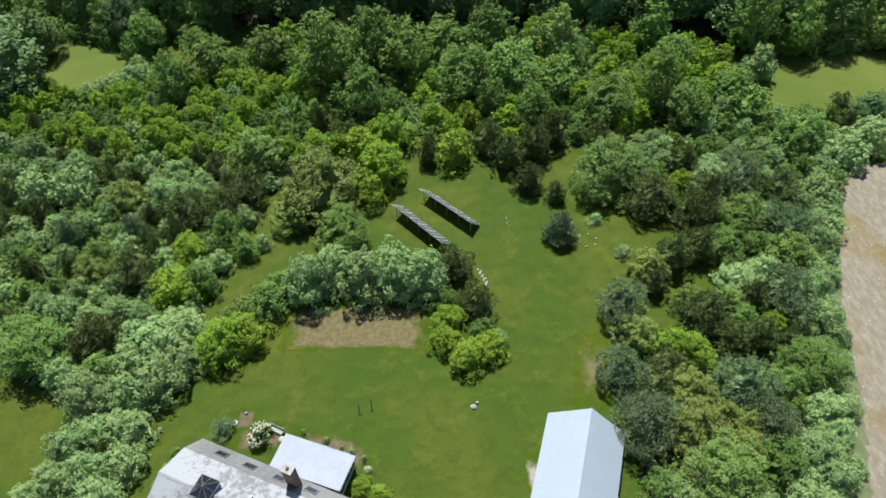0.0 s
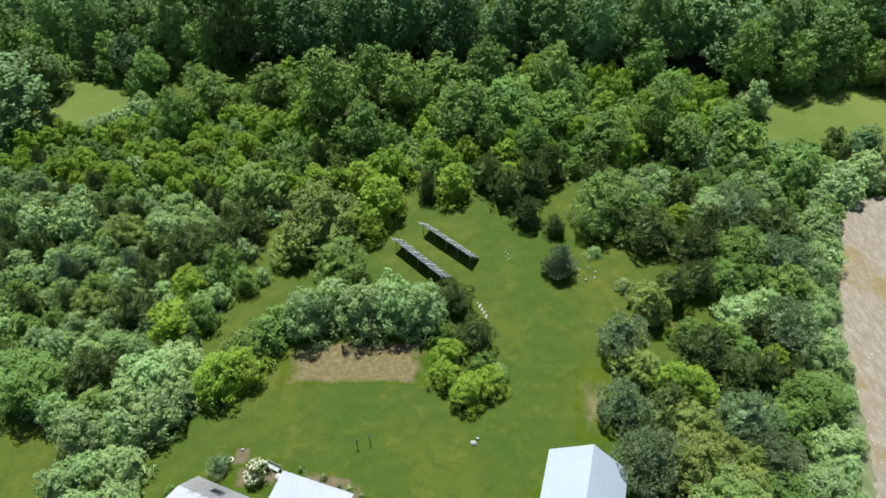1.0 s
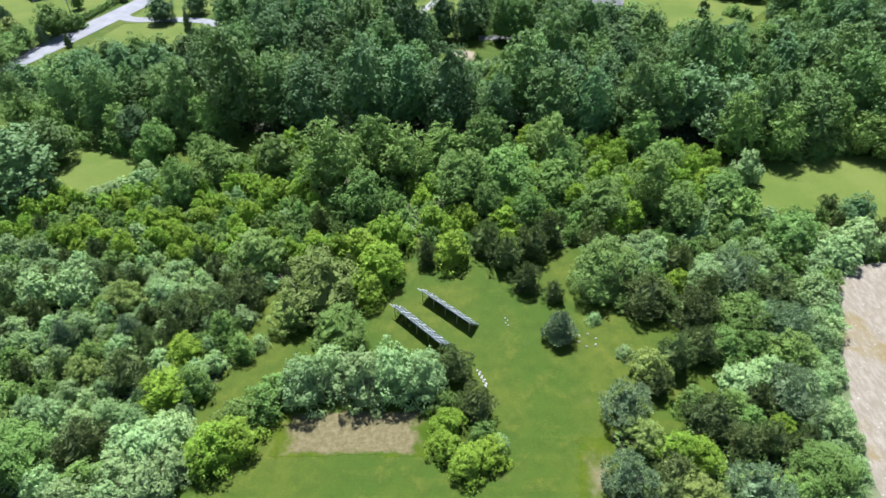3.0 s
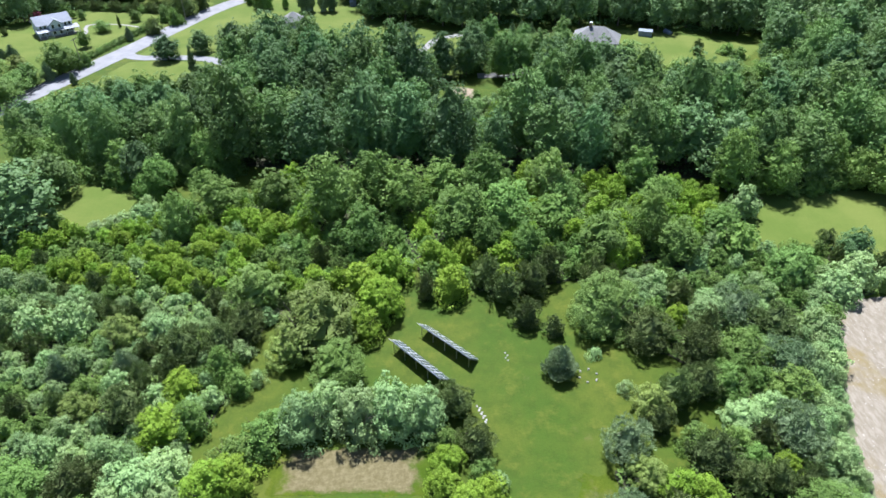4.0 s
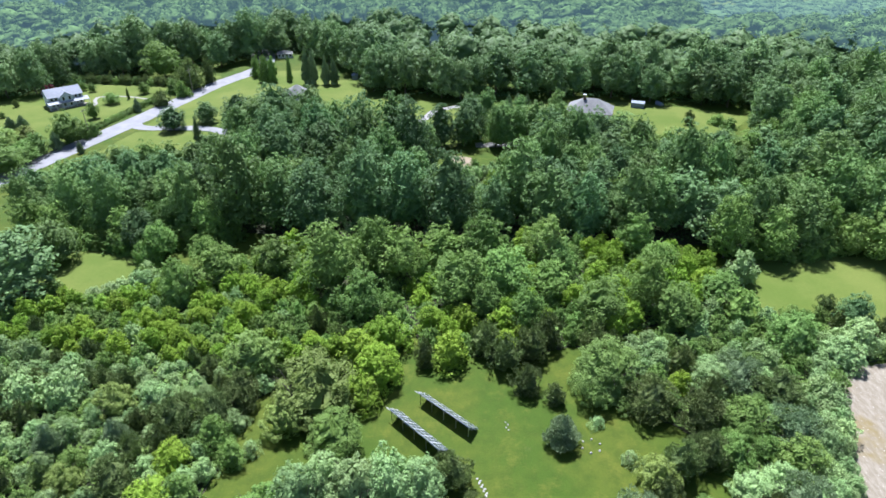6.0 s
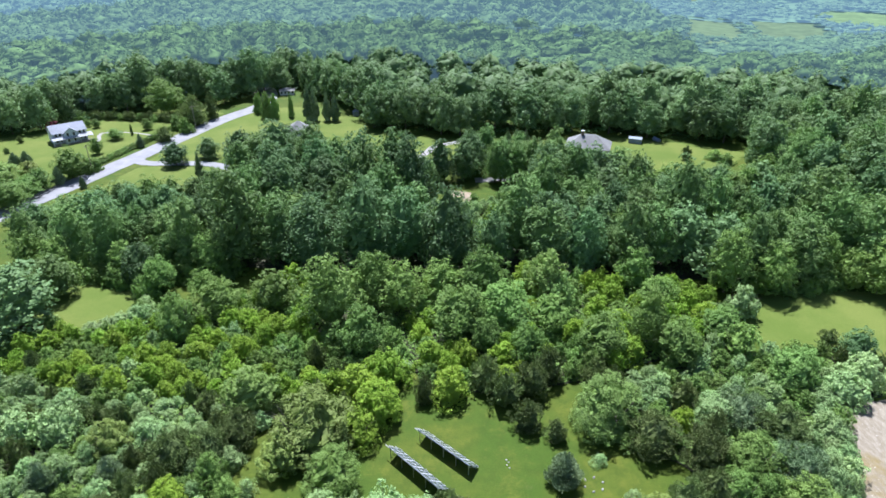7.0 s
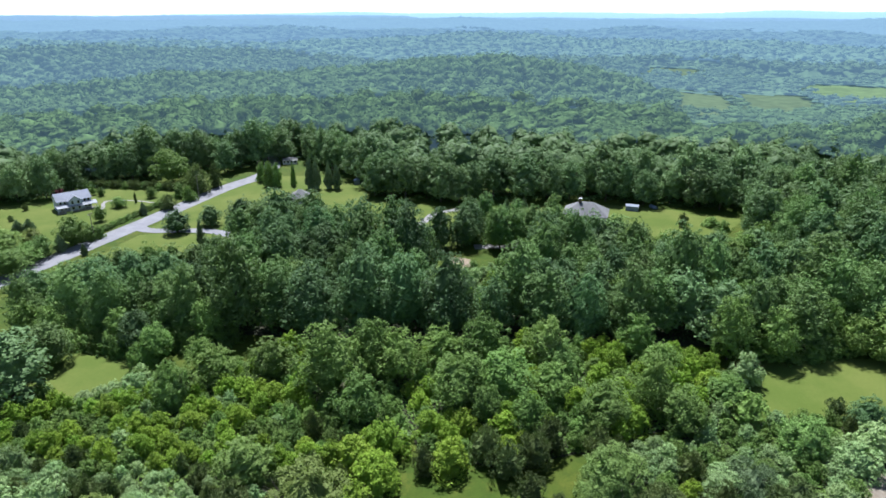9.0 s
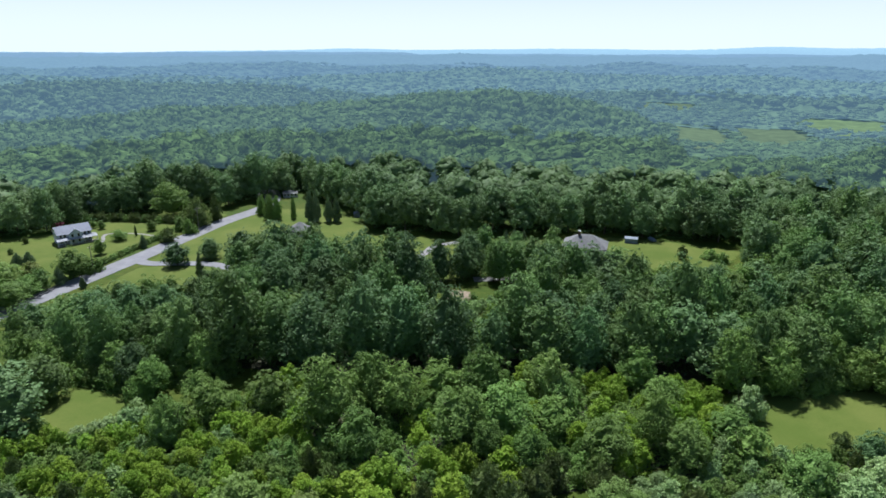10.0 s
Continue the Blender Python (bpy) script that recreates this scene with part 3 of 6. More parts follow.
def plant(kind, x, y, wide, high=None, group="", turn=None, label=""):
    """Plants one tree or shrub on the ground: the first of each form is built, the others are copies of it."""
    h0, w0, name, text, category = KINDS[kind]
    high = high or h0 * wide / w0
    n = len(PLANTED)
    k = n * 7 % VARIANTS[kind]
    PLANTED.append((x, y, wide / 2))
    turn = (n * 137.5) % 360 if turn is None else turn
    z = float(rise(x, y))
    near = y < 84 and abs(x) < 62
    if (kind, k, near) not in BUILT:
        crown, trunk = plant_meshes(kind, k, near)
        ob = thing(name, pose(x, y, z, 0, 0, turn), text, category, group or category + "s of the clearing and woods")
        part("trunk", trunk, BARK, ob)
        part("crown", crown, None, ob)
        ob.scale = (wide / w0, wide / w0, high / h0)
        BUILT[kind, k, near] = ob
    else:
        first = BUILT[kind, k, near]
        s = first.scale
        ob = copy_thing(first, pose(x, y, z, 0, 0, turn) @ Matrix.Diagonal((wide / w0 / s[0], wide / w0 / s[1], high / h0 / s[2], 1)))
    if label:
        ob["label"] = label
    return ob


def fill(outline, kinds, gap, seed, lo=0.75, hi=1.25, group="", crowd=0.68):
    """Fills an area with plants of several kinds, none standing within another."""
    rng = random.Random(seed)
    names = [k for k, n in kinds for _ in range(n)]
    xs, ys = [p[0] for p in outline], [p[1] for p in outline]
    tries = int((max(xs) - min(xs)) * (max(ys) - min(ys)) / gap ** 2 * 12)
    for _ in range(tries):
        x, y = rng.uniform(min(xs), max(xs)), rng.uniform(min(ys), max(ys))
        if not inside(x, y, outline):
            continue
        # neighbours of one kind tend to stand together
        patchy = noise.noise((x / 14 + seed, y / 14, 0.3)) * 0.5 + 0.5
        kind = names[min(len(names) - 1, int(len(names) * min(0.999, max(0, patchy * 0.9 + rng.uniform(-0.22, 0.32)))))]
        size = rng.uniform(lo, hi)
        wide, high = KINDS[kind][1] * size, KINDS[kind][0] * size * rng.uniform(0.85, 1.2)
        if any((px - x) ** 2 + (py - y) ** 2 < ((pr + wide / 2) * crowd) ** 2 for px, py, pr in PLANTED):
            continue
        plant(kind, x, y, wide, high, group)


# the clearing
plant("spruce", 18.9, 67.6, 6.2, 6.2)
plant("cedar", 14.7, 79.3, 5.3, 5.8)
plant("cedar", 19.3, 76.5, 3.7, 4.2)
plant("cedar", -2.8, 86.0, 3.7, 6.2)
plant("lime", 1.6, 86.4, 7.3, 7.0)
plant("lime", -1.6, 96.0, 6.5, 5.8)
plant("cedar", 8.3, 89.4, 5.8, 7.5)
plant("cedar", 11.6, 85.4, 6.2, 7.5)
plant("cedar", 16.7, 87.8, 5.7, 7.4)
plant("cedar", 19.9, 91.8, 6.3, 7.5)
plant("willow", 28.3, 79.9, 12.4, 9.9)
plant("cedar", 34.3, 74.2, 8.0, 8.0)
plant("thorn", 31.3, 59.8, 5.9, 5.6)
plant("round", 25.4, 71.4, 2.4, 1.8)
plant("round", 28.6, 63.8, 2.8, 2.2)
plant("cedar", 35.4, 61.5, 5.7, 7.4)
plant("cedar", 39.8, 63.4, 5.8, 6.9)
plant("shrub", 44.2, 63.7, 6.4, 5.1)
plant("cedar", 41.6, 71.2, 7.4, 7.4)
plant("pine", 26.0, 53.0, 7.5, 6.4)
plant("cedar", 31.7, 56.9, 4.2, 5.1)
plant("thorn", 27.6, 47.7, 5.7, 5.1)
# beside the barn and the crop field
plant("lime", 31.4, 45.8, 5.8, 5.2)
plant("lime", 34.4, 44.7, 5.7, 5.1)
plant("cedar", 37.2, 50.3, 7.2, 6.5)
plant("shrub", 36.3, 53.3, 5.5, 4.4)
plant("cedar", 40.8, 47.2, 5.0, 5.5)
plant("shrub", 43.1, 50.3, 4.9, 4.4)
plant("lime", 47.6, 49.8, 4.0, 3.2)
plant("pine", 23.8, 41.7, 6.9, 6.2)
plant("cedar", 30.1, 42.9, 5.0, 5.0)
plant("cedar", 28.2, 39.5, 4.6, 4.6)
plant("pine", 25.1, 33.8, 8.6, 7.8)
plant("thorn", 32.3, 39.2, 6.2, 5.6)
plant("thorn", 31.3, 33.4, 7.7, 6.9)
plant("thorn", 35.5, 35.6, 4.8, 4.3)
plant("thorn", 38.1, 34.5, 4.4, 4.0)
plant("pine", 39.8, 39.9, 7.7, 6.5)
plant("pine", 41.6, 35.0, 6.5, 5.6)
plant("willow", 32.8, 27.4, 11.3, 7.4)
plant("shrub", 41.1, 29.1, 6.8, 5.4)
plant("maple", 49.1, 42.3, 8.1, 6.5)
plant("shrub", 45.5, 39.5, 5.9, 4.7)
plant("pine", 50.0, 54.3, 8.5, 7.7)
plant("olive", 44.6, 57.6, 7.2, 4.3)
plant("olive", 55.1, 56.4, 5.1, 4.6)
plant("olive", 49.0, 36.3, 5.8, 4.6)
plant("olive", 46.2, 31.1, 6.4, 4.5)
plant("olive", 47.0, 27.7, 5.8, 4.1)
plant("olive", 42.5, 25.8, 6.1, 4.3)
plant("olive", 50.0, 33.6, 4.3, 3.4)
plant("olive", 54.1, 50.4, 5.3, 4.3)
plant("olive", 59.0, 65.3, 5.4, 4.8)
plant("olive", 64.0, 76.8, 5.8, 5.2)
plant("olive", 46.6, 79.5, 7.8, 5.5)
plant("shrub", 53.5, 62.2, 7.9, 6.3)
plant("cedar", 56.8, 76.2, 7.6, 6.9)
plant("pine", 51.4, 80.4, 8.8, 7.0)
plant("shrub", 49.7, 71.2, 7.8, 5.5)
plant("pine", 55.9, 68.4, 8.2, 6.5)
plant("shrub", 26.2, 26.4, 5.3, 4.2)
plant("olive", 27.8, 25.1, 5.9, 4.1)
# the clump in the middle of the lawn
plant("olive", -20.1, 56.3, 8.4, 7.8)
plant("olive", -16.5, 59.1, 7.2, 7.2)
plant("olive", -11.9, 57.0, 9.0, 8.2)
plant("olive", -7.0, 58.0, 9.2, 8.8)
plant("olive", -2.5, 57.5, 8.0, 7.6)
plant("cedar", 1.7, 59.9, 5.8, 6.7)
plant("cedar", 4.7, 53.1, 5.4, 5.9)
plant("lime", 0.8, 50.5, 5.2, 4.1)
plant("lime", 0.4, 46.7, 5.2, 3.9)
plant("lime", 3.5, 44.3, 5.7, 4.3)
plant("lime", 6.5, 46.0, 5.2, 3.9)
plant("shrub", 5.7, 49.3, 4.0, 3.2)
plant("olive", 7.9, 47.7, 2.9, 2.3)
plant("shrub", 0.4, 54.1, 4.2, 3.8)
# the hedge and trees west of it
plant("lime", -30.4, 46.2, 8.1, 6.1)
plant("lime", -27.9, 48.2, 6.7, 5.0)
plant("shrub", -28.7, 51.2, 6.5, 4.9)
plant("shrub", -25.5, 53.5, 6.9, 5.2)
plant("shrub", -24.0, 56.5, 5.6, 4.5)
plant("thorn", -20.8, 75.6, 14.4, 10.4)
plant("thorn", -24.4, 70.8, 7.0, 6.3)
plant("maple", -16.2, 66.5, 8.6, 7.3)
plant("lime", -13.4, 76.6, 7.4, 6.4)
plant("lime", -11.0, 81.5, 9.1, 8.2)
plant("lime", -14.7, 86.6, 8.2, 7.3)
plant("lime", -9.8, 91.4, 8.4, 7.5)
plant("round", -29.0, 65.7, 2.9, 2.6)
# the western thicket
plant("olive", -39.8, 46.3, 9.3, 6.5)
plant("olive", -36.8, 48.6, 7.2, 5.4)
plant("olive", -35.5, 43.7, 6.1, 4.9)
plant("olive", -37.8, 40.7, 8.2, 6.1)
plant("olive", -41.0, 38.5, 6.6, 5.3)
plant("olive", -41.9, 42.7, 6.8, 5.5)
plant("olive", -46.2, 38.3, 8.0, 6.0)
plant("shrub", -45.8, 41.8, 6.0, 5.4)
plant("olive", -46.0, 31.7, 6.2, 5.0)
plant("olive", -42.9, 33.3, 5.6, 4.5)
plant("olive", -39.4, 33.6, 6.1, 4.9)
plant("olive", -38.8, 29.4, 5.5, 4.4)
plant("olive", -42.6, 28.3, 6.1, 4.9)
plant("olive", -46.1, 26.9, 6.0, 4.8)
plant("olive", -40.6, 25.3, 5.9, 4.7)
plant("olive", -48.3, 24.8, 5.2, 4.2)
plant("maple", -56.0, 44.5, 9.9, 7.9)
plant("cedar", -48.1, 46.5, 7.0, 6.6)
plant("olive", -54.4, 51.3, 5.7, 5.2)
plant("lime", -40.0, 55.9, 7.7, 5.8)
plant("lime", -39.8, 62.7, 6.2, 5.5)
plant("shrub", -36.5, 56.8, 5.9, 5.4)
plant("shrub", -34.6, 67.4, 5.9, 6.1)
plant("cedar", -41.8, 70.7, 7.4, 7.4)
plant("cedar", -46.4, 59.0, 7.2, 6.8)
plant("spruce", -49.5, 66.7, 5.8, 6.3)
plant("spruce", -59.7, 66.3, 5.4, 5.9)
plant("olive", -47.3, 75.9, 6.3, 5.0)
plant("olive", -62.4, 76.8, 7.5, 6.9)
plant("olive", -68.5, 75.5, 7.4, 6.8)
plant("olive", -49.6, 63.2, 5.5, 5.0)
plant("olive", -58.1, 68.9, 5.0, 4.5)
plant("thorn", -53.5, 59.3, 5.4, 4.9)
plant("cedar", -36.4, 72.4, 6.5, 6.5)
plant("shrub", -31.5, 64.1, 4.8, 4.5)
plant("cedar", -33.0, 76.3, 6.7, 6.7)
plant("willow", -32.8, 84.4, 10.5, 8.4)
plant("thorn", -53.2, 74.6, 6.6, 6.1)
# the young wood at the back
plant("willow", -54.1, 105.6, 8.5, 10.3)
plant("olive", -63.1, 109.5, 7.0, 5.6)
plant("maple", -53.1, 119.7, 6.6, 8.5)
plant("maple", -47.8, 113.4, 9.4, 9.4)
plant("maple", -36.2, 116.1, 10.0, 10.0)
plant("maple", -22.6, 109.6, 13.1, 17.0)
plant("maple", -14.5, 116.0, 9.9, 14.8)
plant("maple", -9.2, 114.5, 10.8, 12.9)
plant("maple", -15.6, 100.1, 10.0, 11.0)
plant("maple", 9.9, 119.5, 10.3, 13.4)
plant("maple", 3.9, 105.1, 11.8, 13.0)
plant("maple", 0.7, 120.3, 10.2, 10.2)
plant("willow", 23.7, 118.6, 12.0, 13.1)
plant("willow", 25.9, 115.0, 9.0, 9.9)
plant("maple", 13.6, 108.6, 12.5, 11.3)
plant("maple", 31.9, 99.1, 10.0, 10.0)
plant("maple", 22.8, 108.1, 9.2, 8.3)
plant("olive", 65.9, 113.8, 7.6, 7.6)
plant("maple", 57.7, 104.6, 8.6, 7.7)
plant("shrub", 59.4, 99.3, 9.2, 7.4)
plant("maple", 45.5, 125.0, 9.4, 11.3)
plant("maple", 48.2, 116.4, 8.4, 8.4)
plant("maple", 46.0, 97.5, 9.7, 9.7)
plant("willow", 65.9, 91.0, 10.0, 8.0)
plant("oak", 81.6, 97.6, 7.2, 7.2)
plant("cedar", 78.5, 101.7, 3.8, 4.6)
plant("olive", 72.7, 86.1, 8.2, 5.7)
plant("olive", 78.3, 90.2, 8.3, 6.7)
plant("beech", -88.0, 108.4, 16.4, 15.0)
plant("beech", -96.5, 103.9, 13.4, 12.4)
plant("ash", -88.6, 122.2, 9.8, 10.8)
plant("olive", -70.4, 109.6, 4.6, 2.4)
plant("olive", -68.6, 111.3, 4.2, 2.4)
plant("olive", -66.4, 112.6, 4.4, 3.0)
plant("olive", -73.3, 108.4, 4.4, 2.0)
plant("olive", -64.9, 115.7, 4.2, 4.0)
plant("shrub", -64.6, 112.8, 5.0, 4.4)
plant("shrub", -66.6, 120.8, 6.5, 7.0)
plant("maple", -65.2, 124.5, 8.0, 9.0)
plant("oak", -71.3, 128.5, 9.0, 11.0)
plant("maple", -75.8, 130.4, 8.0, 10.0)
# round the old house
plant("pine", -28.2, 34.2, 2.9, 2.3)
plant("round", -17.9, 33.9, 0.7, 0.8)
plant("round", -14.8, 32.9, 0.9, 0.9)
plant("round", -12.8, 31.9, 0.6, 0.7)
plant("round", -11.5, 31.4, 0.9, 0.9)
plant("round", -9.9, 30.5, 0.8, 1.0)
plant("lime", -9.7, 26.8, 3.0, 2.2)
plant("lime", -7.6, 26.0, 2.7, 2.0)
plant("shrub", -33.4, 31.2, 1.4, 1.1)
plant("shrub", -33.9, 29.0, 1.5, 1.2)
plant("shrub", -34.5, 26.8, 1.6, 1.3)
plant("round", -9.2, 28.9, 1.1, 1.1)
# along the road and round the far house
plant("ash", -96.7, 147.3, 12.5, 15.0)
plant("oak", -89.7, 147.3, 13.7, 16.4)
plant("maple", -125.3, 199.1, 10.4, 10.9)
plant("spruce", -126.5, 193.2, 4.5, 6.4)
plant("maple", -130.1, 189.2, 8.0, 7.2)
plant("thorn", -142.6, 203.7, 7.2, 4.7)
plant("spruce", -150.2, 214.5, 4.5, 4.7)
plant("spruce", -153.6, 213.2, 4.5, 4.7)
plant("maple", -131.1, 182.8, 9.1, 6.9)
plant("maple", -131.1, 173.8, 12.7, 8.8)
plant("maple", -146.5, 194.4, 11.7, 7.4)
plant("shrub", -122.9, 204.7, 6.4, 5.4)
plant("shrub", -121.1, 207.0, 5.1, 5.0)
plant("spruce", -117.1, 190.1, 2.6, 4.1)
plant("cedar", -164.3, 225.6, 2.4, 2.4)
plant("cedar", -167.3, 239.2, 2.5, 3.2)
plant("red", -163.1, 256.8, 6.9, 3.9)
plant("shrub", -159.5, 269.3, 4.4, 3.5)
plant("maple", -151.7, 262.0, 3.1, 3.5)
plant("maple", -147.4, 260.2, 3.7, 3.9)
plant("maple", -131.4, 243.6, 6.3, 4.5)
plant("maple", -129.9, 225.4, 5.0, 6.2)
plant("cedar", -127.6, 249.9, 1.3, 4.8)
plant("spruce", -117.0, 233.7, 3.5, 5.3)
plant("shrub", -117.4, 242.7, 2.3, 2.3)
plant("shrub", -115.0, 243.5, 2.6, 2.8)
plant("cedar", -110.3, 241.1, 7.1, 6.3)
plant("maple", -124.2, 257.4, 4.9, 4.9)
plant("maple", -125.4, 282.7, 15.8, 16.0)
plant("cedar", -106.8, 265.3, 11.4, 12.5)
plant("cedar", -102.4, 274.6, 6.1, 11.6)
plant("shrub", -106.1, 253.1, 6.3, 6.8)
plant("shrub", -112.1, 258.2, 7.0, 6.4)
plant("oak", -95.1, 212.3, 9.6, 8.7)
plant("spruce", -81.4, 198.3, 3.3, 9.5)
plant("oak", -86.0, 220.5, 8.2, 7.9)
plant("willow", -83.9, 284.4, 5.1, 10.1)
plant("willow", -77.9, 276.4, 6.0, 11.4)
plant("willow", -74.3, 275.4, 4.3, 11.9)
plant("willow", -67.2, 277.3, 2.7, 10.7)
plant("spruce", -58.3, 271.5, 5.3, 16.0)
plant("spruce", -55.5, 271.5, 4.7, 15.0)
plant("spruce", -49.9, 271.4, 4.7, 12.5)
plant("spruce", -46.3, 271.4, 5.2, 12.0)
plant("oak", -54.6, 215.2, 12.8, 14.1)
plant("oak", -45.7, 212.8, 12.3, 13.5)
plant("oak", -71.4, 212.9, 12.3, 13.5)
plant("oak", -62.3, 209.2, 12.5, 13.7)
plant("ash", -35.8, 204.8, 11.1, 13.3)
plant("oak", 5.9, 255.4, 8.8, 11.4)
plant("cedar", 91.3, 217.9, 3.8, 5.7)
plant("spruce", 27.5, 240.3, 3.2, 4.8)
plant("spruce", 30.9, 240.0, 3.7, 5.5)
plant("spruce", 34.8, 240.3, 3.2, 4.8)
plant("ash", 39.8, 196.3, 10.8, 15.1)
plant("oak", 49.4, 188.3, 11.9, 15.4)
plant("ash", 57.8, 188.6, 11.2, 14.5)
plant("ash", 31.6, 198.8, 10.5, 14.7)
plant("oak", 11.1, 203.5, 11.0, 15.4)
plant("oak", 0.6, 195.0, 10.5, 15.0)
plant("ash", 20.7, 196.0, 9.6, 15.4)
# trees in front of the bungalow
plant("oak", 8.3, 197.3, 10, 15)
plant("ash", 18.6, 194.7, 7, 15)
plant("ash", 25.7, 196.1, 8, 14)
plant("maple", 33.6, 186.0, 11, 13)
plant("oak", 45.3, 202.4, 9, 12)
plant("oak", 55.4, 187.0, 12, 13)
plant("ash", 64.6, 184.4, 10, 12)
plant("maple", 70.0, 179.0, 10, 12)
plant("ash", 78.2, 179.6, 9, 11)
plant("oak", 86.6, 181.7, 9, 11)
plant("maple", 57.5, 178.0, 9, 12)
plant("oak", 46.3, 178.9, 10, 13)
plant("ash", -4.6, 187.0, 8, 12)
plant("oak", -12.8, 182.6, 9, 12)
plant("maple", 92.0, 179.8, 9, 9)
plant("ash", 90.4, 185.5, 9, 10)
plant("maple", 97.3, 183.3, 9, 10)
plant("beech", 101.9, 184.8, 10, 11)
plant("shrub", 101.8, 217.9, 6, 4)
plant("shrub", 104.9, 213.9, 6, 4)
plant("maple", 81.4, 179.9, 9, 9)
plant("maple", 72.6, 180.0, 9, 9)
# the wood's edge along the driveway
for x, y, wide, high in ((-101.5, 158.0, 10.5, 10.5), (-97.2, 164.4, 9.0, 11.0), (-92.6, 167.1, 10.0, 11.5), (-86.2, 171.0, 9.5, 11.0), (-79.0, 170.2, 10.5, 11.5), (-72.5, 171.6, 10.0, 11.0), (-68.0, 176.8, 9.0, 12.0)):
    plant("ash" if x < -90 or x > -75 else "maple", x, y, wide, high)
for x, y, wide, high in ((-107.0, 149.6, 9.8, 12.5), (-94.1, 156.5, 10.4, 12.0), (-86.4, 160.2, 10.8, 12.5), (-77.2, 161.1, 11.0, 12.5)):
    plant("oak", x, y, wide, high)
# shrubs of the hedge behind the far house
for k in range(16):
    plant("cedar" if k % 3 else "shrub", -159.0 + 2.75 * k, 275.0 - 0.4 * k + 0.8 * (k % 2), 4.4, 3.4 + 0.5 * (k % 3), "hedge behind the far house", label="dense dark green hedge shrub behind the far house")


# the scrub round the clearing
scrub_left = [(-98, 44), (-66, 44), (-56, 41), (-48.5, 37), (-46.5, 31), (-50, 22), (-40, 20), (-39, 32), (-36, 43.5), (-37, 52), (-34, 58.4), (-33, 65), (-32.5, 75), (-29, 80), (-20, 82),
              (-11, 82), (-8, 88), (-6, 98), (-40, 126), (-66, 108), (-98, 107)]
scrub_green = [(-98, 107), (-98, 92), (-60, 88), (-32, 86), (-20, 82), (-11, 82), (-8, 88), (-6, 98), (-40, 126), (-66, 108)]
fill(scrub_green, [("lime", 5), ("shrub", 3), ("lime", 3), ("shrub", 2), ("cedar", 1), ("maple", 1)], 3.6, 8, 0.6, 1.0, "scrub of the overgrown meadow")
fill(scrub_left, [("olive", 7), ("cedar", 2), ("shrub", 2), ("olive", 4), ("thorn", 1), ("lime", 1), ("shrub", 1), ("cedar", 1)], 3.4, 3, 0.55, 1.0, "scrub of the overgrown meadow")
scrub_mid = [(-40, 126), (-6, 98), (-3, 90), (8, 88), (13, 86), (21, 90), (30, 92), (62, 106), (66, 116), (40, 127)]
fill(scrub_mid, [("lime", 5), ("shrub", 3), ("maple", 1), ("lime", 4), ("shrub", 2), ("olive", 1)], 4.2, 4, 0.75, 1.15, "scrub of the overgrown meadow")
field_edge = [(40, 12), (44, 12), (49, 26), (52.3, 34.4), (55.2, 44.4), (57, 52), (61.3, 64), (67.5, 78), (71.5, 85), (69, 87), (63.5, 78), (57, 64), (53, 52), (51, 44.4), (48, 34.4), (44.5, 26)]
fill(field_edge, [("olive", 5), ("shrub", 1)], 3.0, 15, 0.55, 0.95, "scrub beside the crop field", 0.55)
scrub_right = [(27, 88), (32, 74), (38, 71), (46, 60), (33, 49), (24, 50), (23, 38), (24, 30), (26, 12), (42, 12), (48.5, 26), (51.5, 34.4), (54.5, 44.4), (56, 52), (60, 64), (66, 78), (71, 85),
               (98, 90), (98, 97), (63, 100), (62, 106)]
scrub_pale = [(32, 76), (40, 70), (46, 62), (60, 66), (66, 78), (71, 85), (98, 90), (98, 97), (63, 100), (58, 102), (34, 90)]
fill(scrub_pale, [("olive", 5), ("shrub", 4), ("olive", 2), ("cedar", 2), ("lime", 1)], 3.6, 17, 0.6, 1.05, "scrub beside the crop field")
fill(scrub_right, [("shrub", 3), ("cedar", 4), ("thorn", 1), ("shrub", 1), ("olive", 8)], 4.2, 5, 0.8, 1.2, "scrub beside the crop field")

# the belt of tall wood behind the clearing
belt = [(-98, 137), (-74, 131), (-50, 136), (0, 131), (40, 132), (72, 128), (120, 127), (195, 245), (150, 240), (122, 228), (108, 200), (104, 172), (92, 164), (72, 168), (62, 182), (38, 188), (31, 186), (27, 158), (19, 150), (14, 143), (-4, 143),
        (-8, 184), (-14, 180), (-34, 190), (-44, 202), (-60, 203), (-66, 178), (-76, 160), (-92, 149), (-112, 143)]
fill([p for p in belt if p[0] >= 40] + [(40, 186)], [("ash", 3), ("maple", 2), ("oak", 1), ("ash", 2), ("beech", 5)], 7.6, 9, 0.65, 1.2, "tall wood behind the clearing", 0.64)
fill([(-98, 137), (-74, 131), (-66, 133), (-66, 170), (-76, 160), (-92, 149), (-112, 143)], [("oak", 2), ("ash", 2), ("maple", 1)], 7.0, 10, 0.5, 0.8, "tall wood behind the clearing", 0.64)
fill(belt, [("oak", 4), ("ash", 3), ("oak", 2), ("maple", 1)], 7.6, 6, 0.65, 1.2, "tall wood behind the clearing", 0.64)
fill([(24, 156), (13, 154), (11, 145), (-1, 145), (-3, 173), (21, 178)], [("shrub", 2), ("olive", 1), ("lime", 1)], 4.0, 16, 0.6, 0.9, "low bushes in a gap of the tall wood")
